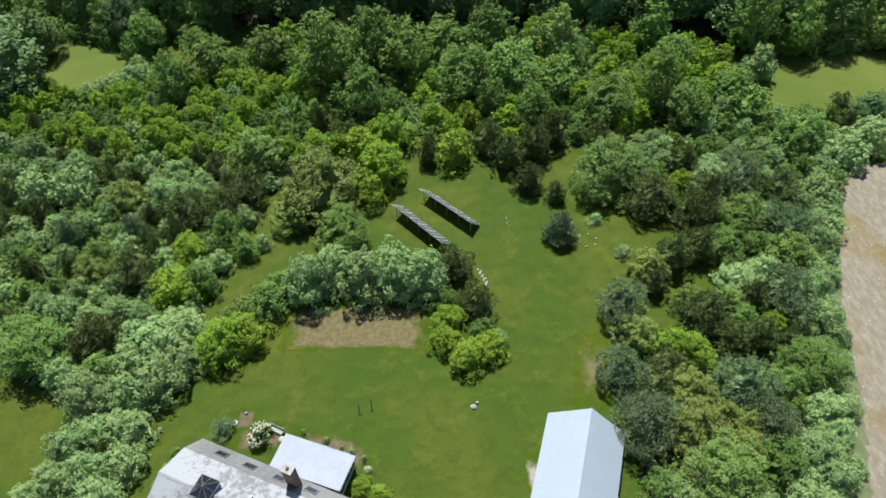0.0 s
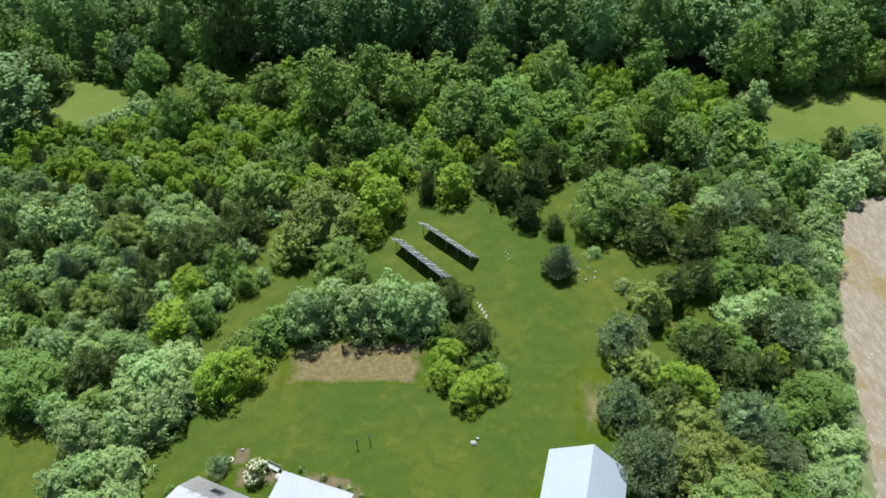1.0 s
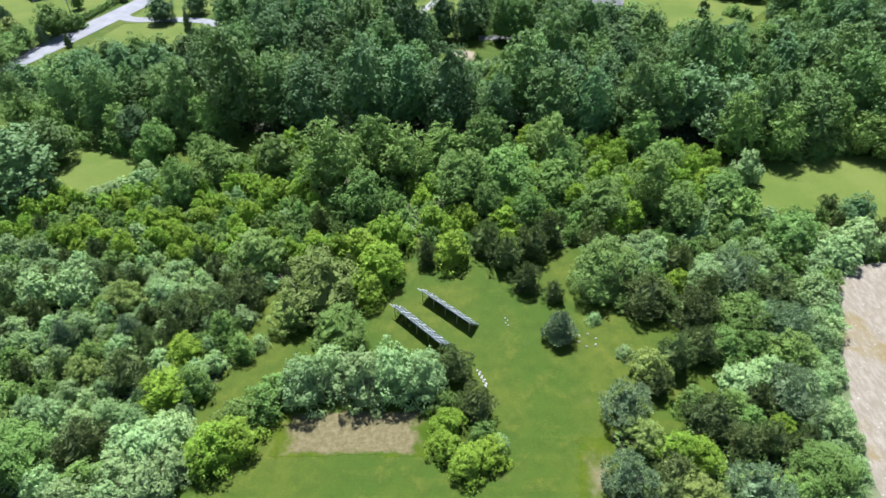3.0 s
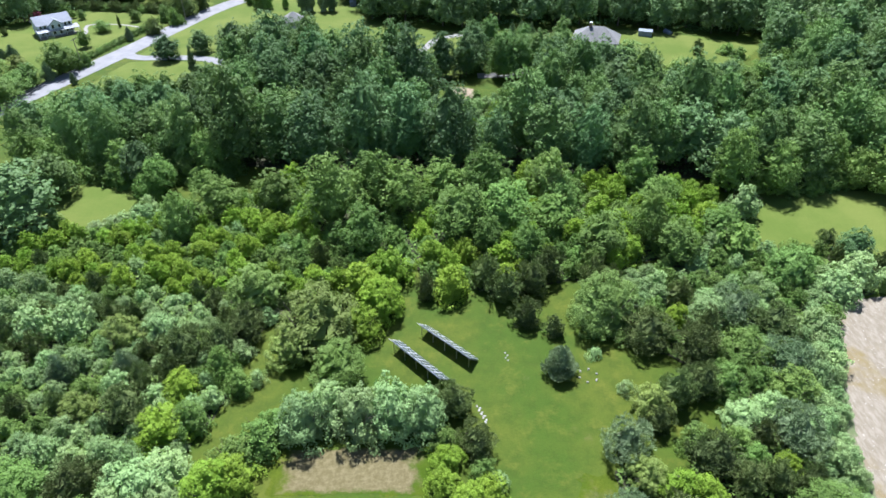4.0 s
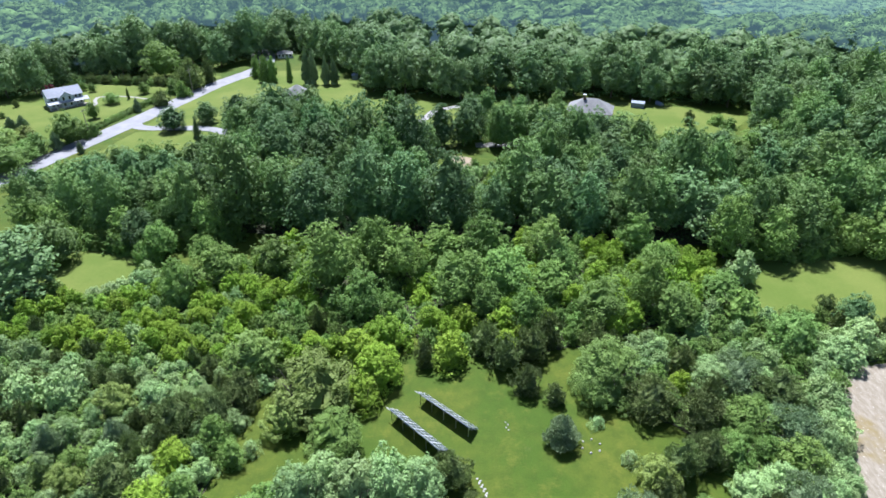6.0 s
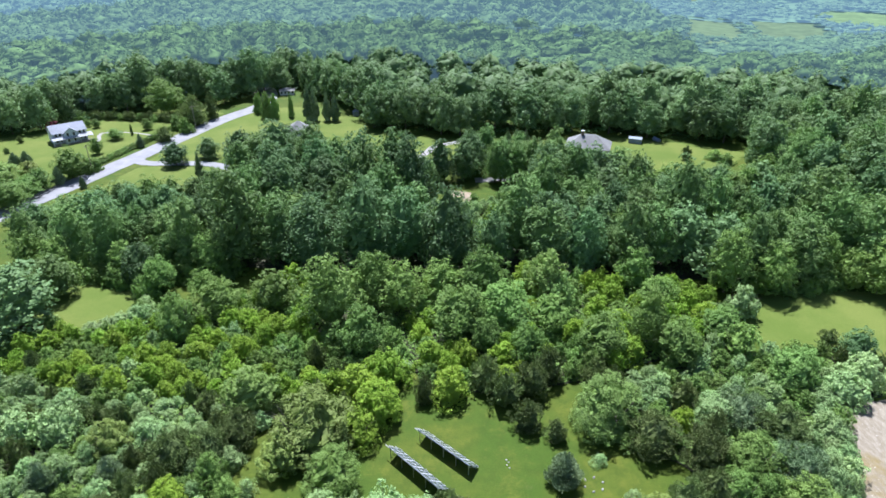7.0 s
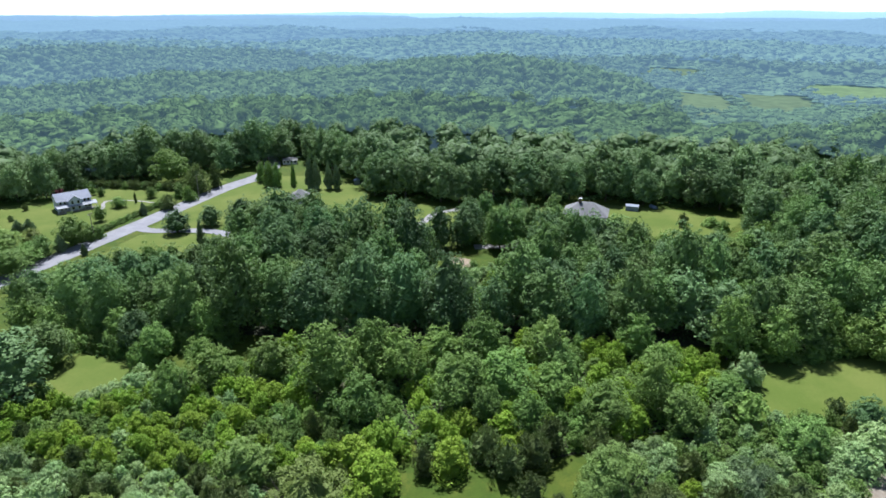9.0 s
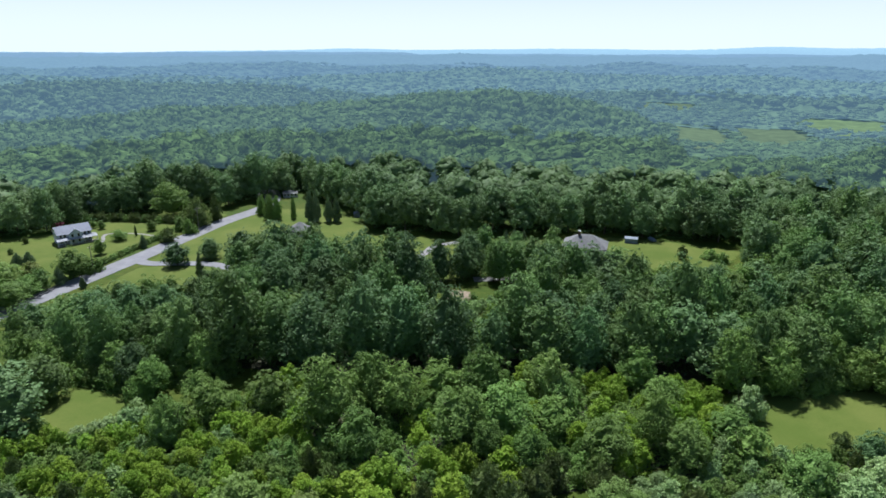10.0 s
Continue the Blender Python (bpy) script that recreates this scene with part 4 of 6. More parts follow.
for strip, n in (([(66, 123), (126, 121), (126, 130), (66, 131)], 51), ([(-100, 131), (-74, 126), (-48, 131), (-48, 137), (-74, 132), (-100, 138)], 52)):
    fill(strip, [("shrub", 2), ("maple", 1), ("shrub", 2)], 4.0, n, 0.9, 1.35, "bushes along the edge of the tall wood", 0.5)
fill([(4, 203), (44, 203), (44, 214), (10, 216)], [("maple", 2), ("ash", 2)], 5.0, 61, 0.55, 0.75, "trees behind the gravel yard", 0.6)
# edge of the wood behind the houses
edge = [(-200, 240), (-168, 252), (-150, 274), (-138, 288), (-126, 300), (-106, 300), (-92, 316), (-74, 330), (-36, 286), (-28, 258), (5, 249), (73, 250), (104, 239), (128, 238), (200, 240), (210, 256), (125, 254), (104, 255),
        (73, 266), (5, 266), (-20, 272), (-40, 306), (-74, 346), (-104, 330), (-140, 310), (-160, 290), (-180, 268), (-205, 258)]
fill(edge, [("beech", 1)], 7.6, 7, 0.8, 1.2, "edge of the wood behind the houses", 0.62)


def undergrowth(outline, seed, mat, tall, label, thick=5.0):
    """Low growth between the bushes: one joined mesh of leaf clumps over uneven brambles."""
    rng = np.random.default_rng(seed)
    ox, oy = np.array(outline).T
    n = int((ox.max() - ox.min()) * (oy.max() - oy.min()) * thick)
    x, y = rng.uniform(ox.min(), ox.max(), n), rng.uniform(oy.min(), oy.max(), n)
    keep = inside(x, y, outline)
    x, y = x[keep], y[keep]
    z = tall * (0.55 + 0.25 * np.sin(x * 1.3 + seed) * np.sin(y * 1.1) + 0.2 * np.sin(x * 0.5 - y * 0.7)) * rng.uniform(0.5, 1.05, len(x))
    v, f = leaf_cards(rng, np.stack([x, y, rise(x, y) + np.maximum(z, 0.15)], 1), np.tile([0, 0, 1.0], (len(x), 1)), 0.5, 1.2, 0.75)
    tagged(new("undergrowth", mesh_of("undergrowth", v, f, mat)), label, "undergrowth", kind="stuff")


for area, n, tall in ((scrub_left, 31, 1.5), (scrub_mid, 32, 1.6), (scrub_right, 33, 1.2)):
    undergrowth(area, n, LEAF["shrub"], tall, "tangled low green brambles between the bushes", 7.0)
undergrowth(edge, 35, LEAF["oak"], 3.0, "shady undergrowth at the edge of the wood", 1.6)
undergrowth(belt, 34, LEAF["oak"], 2.2, "shady low undergrowth of the tall wood", 2.2)
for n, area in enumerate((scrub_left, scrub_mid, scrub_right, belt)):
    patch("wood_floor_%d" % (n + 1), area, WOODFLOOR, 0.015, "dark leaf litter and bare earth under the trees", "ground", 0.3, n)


def far_wood(name, near, far, gap, seed, holes, mat, cards, heart, label, kind="stuff", base=0.92):
    """A wood seen from afar: one joined mesh of many lobed crowns over the rolling land."""
    rng = np.random.default_rng(seed)
    area = 0.8 * (far ** 2 - near ** 2)
    n = int(area / gap ** 2 * 1.05)
    r = np.sqrt(rng.uniform(near ** 2, far ** 2, n))
    a = rng.uniform(-0.82, 0.82, n)
    x, y = r * np.sin(a), r * np.cos(a)
    keep = np.ones(n, bool)
    for h in holes:
        keep &= ~inside(x, y, h)
    x, y = x[keep], y[keep]
    n = len(x)
    size = 0.5 + 1.1 * rng.uniform(0, 1, n) ** 1.7
    wide = gap * size * 1.5
    high = (11.0 + 6.5 * size + rng.uniform(-1.5, 2, n)) * (0.9 + 0.2 * np.sin(x / 60) * np.sin(y / 75))
    low = inside(x, y, low_country)  # small trees and hedges round the far meadows
    high, wide = np.where(low, high * 0.48, high), np.where(low, wide * 0.8, wide)
    z, turn = rise(x, y), rng.uniform(0, 6.28, n)
    forms = [crown_arrays(seed * 10 + k, 1.5, 1.0, base, dome, 34 + 6 * k, 0.085, 0.062 * (200 / cards) ** 0.4, cards, 1.2, 0.25, 1.12, 0.0, *heart, False) for k in range(4)]
    verts, faces, count = [], [], 0
    for i in range(n):
        fv, ff = forms[i % 4]
        co, si = math.cos(turn[i]) * wide[i], math.sin(turn[i]) * wide[i]
        verts.append(np.stack([x[i] + fv[:, 0] * co - fv[:, 1] * si, y[i] + fv[:, 0] * si + fv[:, 1] * co, z[i] + fv[:, 2] * high[i] / 1.5], 1))
        faces.append(ff + count)
        count += len(fv)
    ob = new(name, mesh_of(name, np.concatenate(verts), np.concatenate(faces), mat, True))
    return tagged(ob, label, "woods", kind=kind)


house_lawn = [(-230, 200), (-205, 258), (-180, 268), (-160, 290), (-140, 310), (-104, 330), (-74, 346), (-40, 306), (-20, 272), (5, 266), (73, 266), (104, 255), (125, 254), (210, 256), (190, 240), (120, 122), (-98, 133),
              (-160, 150)]
low_country = [(150, 350), (235, 345), (330, 420), (600, 700), (600, 800), (480, 830), (390, 960), (290, 960), (240, 760), (200, 660), (185, 520)]
meadow_far = [(262, 690), (306, 682), (290, 620), (262, 560), (228, 512), (208, 530), (222, 580)]
meadow_beyond = [(328, 700), (396, 692), (378, 620), (340, 572), (286, 556), (294, 600)]
meadow_further = [(446, 770), (482, 746), (505, 705), (446, 622), (404, 640), (412, 690)]
meadow_strip = [(180, 462), (192, 440), (188, 392), (178, 375), (166, 400)]
meadow_last = [(296, 938), (366, 916), (352, 840), (280, 850)]
FARWOOD = leaf_material("far_wood_leaves", (0.076, 0.138, 0.048), (0.168, 0.264, 0.092), 0.24, spread=0.0)
far_wood("woods_behind_houses", 215, 360, 8.8, 11, [house_lawn, meadow_strip], FARWOOD, 300, (8, 11), "dense green deciduous wood beyond the houses", base=0.6)


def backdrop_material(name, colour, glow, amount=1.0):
    """Distant land: leaf colours that vary from crown to crown, with blue air haze put in as emission."""
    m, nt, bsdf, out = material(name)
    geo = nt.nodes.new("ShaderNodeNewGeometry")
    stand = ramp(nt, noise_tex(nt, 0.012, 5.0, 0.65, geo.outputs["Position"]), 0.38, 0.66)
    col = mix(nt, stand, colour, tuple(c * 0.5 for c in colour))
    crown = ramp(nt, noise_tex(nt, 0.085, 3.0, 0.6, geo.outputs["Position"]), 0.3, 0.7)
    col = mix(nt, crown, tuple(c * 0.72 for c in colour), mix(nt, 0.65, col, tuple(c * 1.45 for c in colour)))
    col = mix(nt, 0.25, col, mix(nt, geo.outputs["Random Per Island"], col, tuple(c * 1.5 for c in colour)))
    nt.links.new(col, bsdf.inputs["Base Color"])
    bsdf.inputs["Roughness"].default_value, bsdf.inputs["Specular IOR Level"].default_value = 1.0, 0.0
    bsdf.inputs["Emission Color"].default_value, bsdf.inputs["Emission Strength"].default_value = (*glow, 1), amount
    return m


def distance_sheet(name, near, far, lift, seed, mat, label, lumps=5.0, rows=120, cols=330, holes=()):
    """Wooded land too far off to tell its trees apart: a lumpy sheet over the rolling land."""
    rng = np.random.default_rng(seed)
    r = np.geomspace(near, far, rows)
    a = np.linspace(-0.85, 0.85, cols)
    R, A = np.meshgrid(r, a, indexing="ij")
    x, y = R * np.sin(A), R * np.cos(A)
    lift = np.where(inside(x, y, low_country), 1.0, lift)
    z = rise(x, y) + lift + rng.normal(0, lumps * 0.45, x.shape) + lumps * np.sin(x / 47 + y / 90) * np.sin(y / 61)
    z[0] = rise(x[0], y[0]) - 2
    i = (np.arange(rows - 1)[:, None] * cols + np.arange(cols - 1)).ravel()
    for h in holes:  # open over the meadows
        i = i[~(inside(x.ravel()[i], y.ravel()[i], h) | inside(x.ravel()[i + cols + 1], y.ravel()[i + cols + 1], h))]
    ob = new(name, mesh_of(name, np.stack([x, y, z], -1).reshape(-1, 3), np.stack([i, i + 1, i + cols + 1, i + cols], 1), mat))
    return tagged(ob, label, "backdrop", kind="structure")


def ridge(name, dist, deep, top, seed, mat, label):
    """A long wooded ridge on the horizon."""
    rows, cols = 8, 300
    a = np.linspace(-0.9, 0.9, cols)
    rng = np.random.default_rng(seed)
    crest = top(a) + rng.normal(0, 0.9, cols)
    prof = np.sin(np.linspace(0, np.pi / 2, rows))
    R = dist + deep * np.linspace(0, 1, rows)
    x, y = R[:, None] * np.sin(a), R[:, None] * np.cos(a)
    z = prof[:, None] * crest[None]
    i = (np.arange(rows - 1)[:, None] * cols + np.arange(cols - 1)).ravel()
    ob = new(name, mesh_of(name, np.stack([x, y, z], -1), np.stack([i, i + 1, i + cols + 1, i + cols], 1), mat))
    return tagged(ob, label, "backdrop", kind="structure")


clearings = [meadow_far, meadow_beyond, meadow_further, meadow_strip, meadow_last]
# haze is put into these colours: greyer base and stronger blue emission with distance
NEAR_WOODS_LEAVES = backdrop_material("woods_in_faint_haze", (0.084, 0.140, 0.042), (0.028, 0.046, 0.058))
WOODS_LEAVES = backdrop_material("distant_hazed_woods", (0.072, 0.118, 0.040), (0.046, 0.078, 0.100))
HILLS_LEAVES = backdrop_material("more_distant_hazed_woods", (0.062, 0.100, 0.042), (0.068, 0.116, 0.156))
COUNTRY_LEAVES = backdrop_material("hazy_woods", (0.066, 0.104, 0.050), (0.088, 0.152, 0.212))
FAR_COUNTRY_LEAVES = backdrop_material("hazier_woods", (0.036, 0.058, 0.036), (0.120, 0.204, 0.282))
# canopy sheets fill the gaps between crowns with the same haze-tinted colour
distance_sheet("backdrop_near_woods_canopy", 350, 470, 8, 350, NEAR_WOODS_LEAVES, "hazy closed canopy sheet between the far crowns", 0.8, 36, 110, clearings + [house_lawn])
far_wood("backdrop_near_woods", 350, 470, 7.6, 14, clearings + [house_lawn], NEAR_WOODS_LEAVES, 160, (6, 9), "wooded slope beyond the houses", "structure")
distance_sheet("backdrop_woods_canopy", 460, 700, 8, 460, WOODS_LEAVES, "hazy closed canopy sheet between the far crowns", 0.8, 36, 110, clearings + [house_lawn])
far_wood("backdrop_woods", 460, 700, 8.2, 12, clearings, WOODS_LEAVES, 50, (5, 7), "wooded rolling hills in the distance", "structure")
distance_sheet("backdrop_hills_canopy", 685, 1050, 8, 685, HILLS_LEAVES, "hazy closed canopy sheet between the far crowns", 0.8, 36, 110, clearings + [house_lawn])
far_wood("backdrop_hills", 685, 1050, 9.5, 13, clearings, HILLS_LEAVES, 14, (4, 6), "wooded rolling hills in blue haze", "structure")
distance_sheet("backdrop_country_canopy", 1030, 1650, 9, 1030, COUNTRY_LEAVES, "hazy closed canopy sheet between the far crowns", 0.8, 36, 110, clearings + [house_lawn])
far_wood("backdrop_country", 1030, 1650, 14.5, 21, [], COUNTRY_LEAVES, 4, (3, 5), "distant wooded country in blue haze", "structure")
distance_sheet("backdrop_far_country_canopy", 1620, 2450, 9, 1620, FAR_COUNTRY_LEAVES, "hazy closed canopy sheet between the far crowns", 0.8, 36, 110, clearings + [house_lawn])
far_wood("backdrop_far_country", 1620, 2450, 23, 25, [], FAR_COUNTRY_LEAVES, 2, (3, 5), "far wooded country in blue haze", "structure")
distance_sheet("backdrop_plain", 2350, 4250, 15, 22, backdrop_material("farthest_hazed_woods", (0.032, 0.050, 0.040), (0.152, 0.252, 0.345)), "farthest wooded plain in blue haze", 6.0)
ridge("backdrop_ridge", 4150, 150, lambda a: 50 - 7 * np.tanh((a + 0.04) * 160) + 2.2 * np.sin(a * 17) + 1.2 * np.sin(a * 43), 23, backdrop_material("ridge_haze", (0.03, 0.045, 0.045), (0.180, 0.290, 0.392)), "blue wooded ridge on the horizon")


def far_meadow(name, outline, label, mat=None, lift=0.3):
    """A hay meadow among the far woods, lying on the rolling land."""
    ox, oy = np.array(outline).T
    gx, gy = np.meshgrid(np.arange(ox.min() - 14, ox.max() + 14, 5.0), np.arange(oy.min() - 14, oy.max() + 14, 5.0))
    n = gx.shape[1]
    i = (np.arange(gx.shape[0] - 1)[:, None] * n + np.arange(n - 1)).ravel()
    cx, cy = gx.ravel()[i] + 2.5, gy.ravel()[i] + 2.5
    grown = [((x - ox.mean()) * 1.06 + ox.mean(), (y - oy.mean()) * 1.06 + oy.mean()) for x, y in outline]
    i = i[inside(cx, cy, grown)]
    me = mesh_of(name, np.stack([gx, gy, rise(gx, gy) + lift], -1), np.stack([i, i + 1, i + n + 1, i + n], 1), mat or HAY, True)
    tagged(new(name, me), label, "meadow", kind="structure")


# far meadows and rough ground glow faintly to stand in for haze
HAY = backdrop_material("hazed_hay_meadow", (0.072, 0.100, 0.040), (0.036, 0.060, 0.068))
far_meadow("far_rough_ground", [(140, 340), (260, 330), (680, 680), (680, 880), (500, 920), (420, 1020), (260, 1020), (175, 660)], "rough green ground under the far hedges", backdrop_material("far_hazed_grass", (0.050, 0.080, 0.032), (0.036, 0.064, 0.080)), 0.12)
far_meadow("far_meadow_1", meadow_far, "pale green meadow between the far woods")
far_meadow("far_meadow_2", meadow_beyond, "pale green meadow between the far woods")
far_meadow("far_meadow_4", meadow_further, "bright green meadow between the far woods", backdrop_material("hazed_bright_meadow", (0.085, 0.125, 0.042), (0.040, 0.068, 0.072)))
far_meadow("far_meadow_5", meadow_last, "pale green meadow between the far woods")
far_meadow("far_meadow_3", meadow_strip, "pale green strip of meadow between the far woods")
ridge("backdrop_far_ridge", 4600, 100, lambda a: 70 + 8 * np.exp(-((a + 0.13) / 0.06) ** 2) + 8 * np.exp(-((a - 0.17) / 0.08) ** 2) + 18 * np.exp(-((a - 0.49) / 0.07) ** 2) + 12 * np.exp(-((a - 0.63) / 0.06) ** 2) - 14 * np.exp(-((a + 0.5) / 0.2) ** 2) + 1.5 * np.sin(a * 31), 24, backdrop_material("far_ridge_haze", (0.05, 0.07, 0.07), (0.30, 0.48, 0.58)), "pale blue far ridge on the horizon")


# ---- roads, drives and bare ground ----
def lane(name, points, wide, mat, z, label, category):
    """A road along points, as wide as given, a few centimetres above the grass, with worn edges."""
    bm = bmesh.new()
    pts = [Vector(p).to_3d() for p in points]
    left, right = [], []
    smooth = []
    for i in range(len(pts) - 1):  # rounded bends
        a, b, c, d = pts[max(i - 1, 0)], pts[i], pts[i + 1], pts[min(i + 2, len(pts) - 1)]
        for k in range(6):
            t = k / 6
            smooth.append(0.5 * (2 * b + (c - a) * t + (2 * a - 5 * b + 4 * c - d) * t * t + (3 * b - a - 3 * c + d) * t ** 3))
    smooth.append(pts[-1])
    rng = random.Random(7)
    for i, p in enumerate(smooth):
        d = (smooth[min(i + 1, len(smooth) - 1)] - smooth[max(i - 1, 0)]).normalized()
        n = Vector((-d.y, d.x, 0))
        w = wide / 2 + rng.uniform(-0.12, 0.12)
        lift = Vector((0, 0, float(rise(p.x, p.y))))
        left.append(p + n * w + lift)
        right.append(p - n * w + lift)
    for a, b, c, d in zip(left, left[1:], right[1:], right):
        top = [bm.verts.new(q + Vector((0, 0, z))) for q in (a, b, c, d)]
        low = [bm.verts.new(q - Vector((0, 0, 0.1))) for q in (a, b, c, d)]
        bm.faces.new(top)
        bm.faces.new((top[0], low[0], low[1], top[1]))
        bm.faces.new((top[2], low[2], low[3], top[3]))
    bmesh.ops.remove_doubles(bm, verts=bm.verts, dist=0.002)
    return tagged(part(name, bm, mat), label, category, kind="structure")


lane("road", [(-144, 115), (-137.5, 143), (-130.6, 167.5), (-121.5, 196), (-113.2, 222), (-105.0, 249), (-97.2, 274), (-88.2, 293), (-86, 306), (-90, 327), (-102, 352)], 8.6, ASPHALT, 0.05,
     "pale worn country road", "road")
lane("driveway", [(-114, 221), (-109.5, 216), (-104, 214.2), (-94, 214.5), (-82, 213), (-70, 206)], 4.6, ASPHALT, 0.06, "pale driveway branching off the road", "driveway")
lane("lane", [(-14, 203), (-9.6, 216), (-5, 226), (-1.5, 234), (8, 240)], 3.2, GRAVEL, 0.05, "narrow pale gravel lane to a house", "driveway")
lane("gravel_yard", [(12, 197), (20, 197.5), (30, 198)], 4.5, GRAVEL, 0.05, "pale gravel yard among the trees", "driveway")
lane("garden_path", [(-137.3, 240.5), (-138.6, 244.5), (-140.7, 248.4), (-141.4, 252.4)], 1.5, GRAVEL, 0.04, "pale garden path beside the far house", "path")
lane("house_drive", [(-141.6, 252.5), (-134.8, 253.6), (-127.3, 252.6), (-119.5, 249.5)], 1.2, GRAVEL, 0.04, "pale gravel drive to the far house", "driveway")
BARE = thin_grass_material("bare_trodden_earth", (0.150, 0.128, 0.062), (0.205, 0.175, 0.100), 0.85, 0.5)
PALE_EARTH = thin_grass_material("pale_trodden_gravel", (0.27, 0.25, 0.20), (0.36, 0.34, 0.29), 0.5, 0.5)
BED = thin_grass_material("weedy_flower_bed", (0.115, 0.095, 0.052), (0.165, 0.135, 0.085), 0.5, 0.6)
patch("bare_ground_1", [(23.6, 50), (24, 45), (22.6, 38), (20.6, 36.5), (17.4, 37), (17.6, 43), (19.0, 49)], BARE, 0.02, "bare trodden earth at the edge of the trees", "ground", 0.6, 3)
patch("bare_ground_2", [(10.0, 31.4), (12.0, 31.6), (13.4, 29), (12.8, 22.5), (10.2, 23.2)], PALE_EARTH, 0.02, "pale gravel patch beside the barn", "ground", 0.3, 4)
patch("bare_ground_3", [(2.2, 176.5), (1.2, 180), (3, 187.5), (10.4, 186), (10.6, 176.8)], SAND, 0.02, "bare sandy clearing among the trees", "ground", 0.4, 5)
patch("bare_ground_4", [(-27.2, 37.4), (-24.6, 37.5), (-24.2, 34.2), (-27.0, 34.0)], BED, 0.02, "bare earth flower bed by the house", "garden bed", 0.15, 6)
patch("bare_ground_5", [(-25.9, 34.4), (-20.2, 35.6), (-18.8, 33.4), (-20.8, 31.0), (-27.4, 32.0)], BED, 0.028, "bare earth flower bed by the house", "garden bed", 0.25, 7)
patch("bare_ground_6", [(-18.8, 34.8), (-14, 33.6), (-10.2, 32.0), (-8.3, 29.8), (-9.5, 27.2), (-10.6, 29.6), (-19.2, 32.7)], BED, 0.016, "bare earth bed along the sunroom", "garden bed", 0.25, 8)
patch("field_margin", [(73.0, 86.5), (66.6, 78.6), (60.2, 64.2), (56.0, 52.2), (54.2, 44.6), (51.4, 34.6), (48.2, 25.8), (41, 4), (43.5, 4), (51.0, 25.6), (54.2, 34.2), (57.2, 44.2), (59.0, 51.8), (63.2, 63.8), (69.6, 78.2), (74.2, 84.8)], MARGIN, 0.03,
      "strip of pale weedy grass beside the crop field", "grass", 0.4, 19)


def stone(name, x, y, wide, deep, high, seed, label, turn=0.0, group=""):
    """A rough stone half sunk in the grass."""
    rng = random.Random(seed)
    bm = bmesh.new()
    bmesh.ops.create_icosphere(bm, subdivisions=2, radius=0.5)
    for v in bm.verts:
        k = 1 + 0.35 * noise.noise(v.co * 2.2 + Vector((seed * 3.1, 0, 0)))
        v.co = Vector((v.co.x * wide * k, v.co.y * deep * k, max(-0.1, v.co.z * high * 1.6 * k)))
    ob = part(name, bm, STONE)
    ob.matrix_world = pose(x, y, 0.05, 0, 0, turn)
    return tagged(ob, label, "stone", group)


stone("boulder", 4.0, 37.5, 0.95, 0.75, 0.5, 1, "flat white boulder on the lawn")
stone("boulder", 4.5, 38.1, 0.5, 0.4, 0.4, 2, "small white boulder on the lawn")
for k in range(6):
    a = k * 1.05 + 0.3
    stone("fire_ring_stone", 23.5 + 1.5 * math.cos(a), 67.0 + 1.4 * math.sin(a), 0.36 + 0.1 * (k % 3), 0.32, 0.25, 10 + k, "pale stone of a ring on the lawn", k * 50, "ring of stones on the lawn")
for k in range(9):
    stone("path_stone", 5.4 + 0.14 * k + 0.3 * (k % 2), 60.9 - 0.36 * k, 0.30 + 0.13 * (k % 3), 0.34, 0.12, 30 + k, "flat white stone laid at the edge of the clump", k * 37, "row of flat stones")
for k in range(4):
    stone("rubble_stone", 10.6 + 0.35 * (k % 2), 72.0 - 0.55 * k, 0.28, 0.25, 0.12, 50 + k, "small pale stone lying in the grass", k * 61, "loose stones on the lawn")


def iron_post(x, y, high):
    ob = thing("iron_post", pose(x, y, 0), "thin dark iron post standing in the lawn", "post", "pair of posts on the lawn")
    bm = bmesh.new()
    tube(bm, [(0, 0, -0.2), (0, 0, high)], [0.06, 0.05], 8)
    part("shaft", bm, DARKMETAL, ob)
    bm = bmesh.new()
    tube(bm, [(-0.35, 0, high - 0.1), (0.35, 0, high - 0.1)], [0.045, 0.045], 6)
    part("crossbar", bm, DARKMETAL, ob)


iron_post(-11.1, 37.2, 1.7)
iron_post(-9.5, 37.7, 1.7)


# ---- barn ----
def slope(bm, quad, thick):
    """A thick sheet over four corners."""
    q = [Vector(c) for c in quad]
    n = (q[1] - q[0]).cross(q[3] - q[0]).normalized()
    if n.z < 0:
        n = -n
    up = [bm.verts.new(c) for c in q]
    dn = [bm.verts.new(c - n * thick) for c in q]
    bm.faces.new(up)
    bm.faces.new(dn[::-1])
    for i in range(4):
        bm.faces.new((up[i], dn[i], dn[(i + 1) % 4], up[(i + 1) % 4]))
    return n


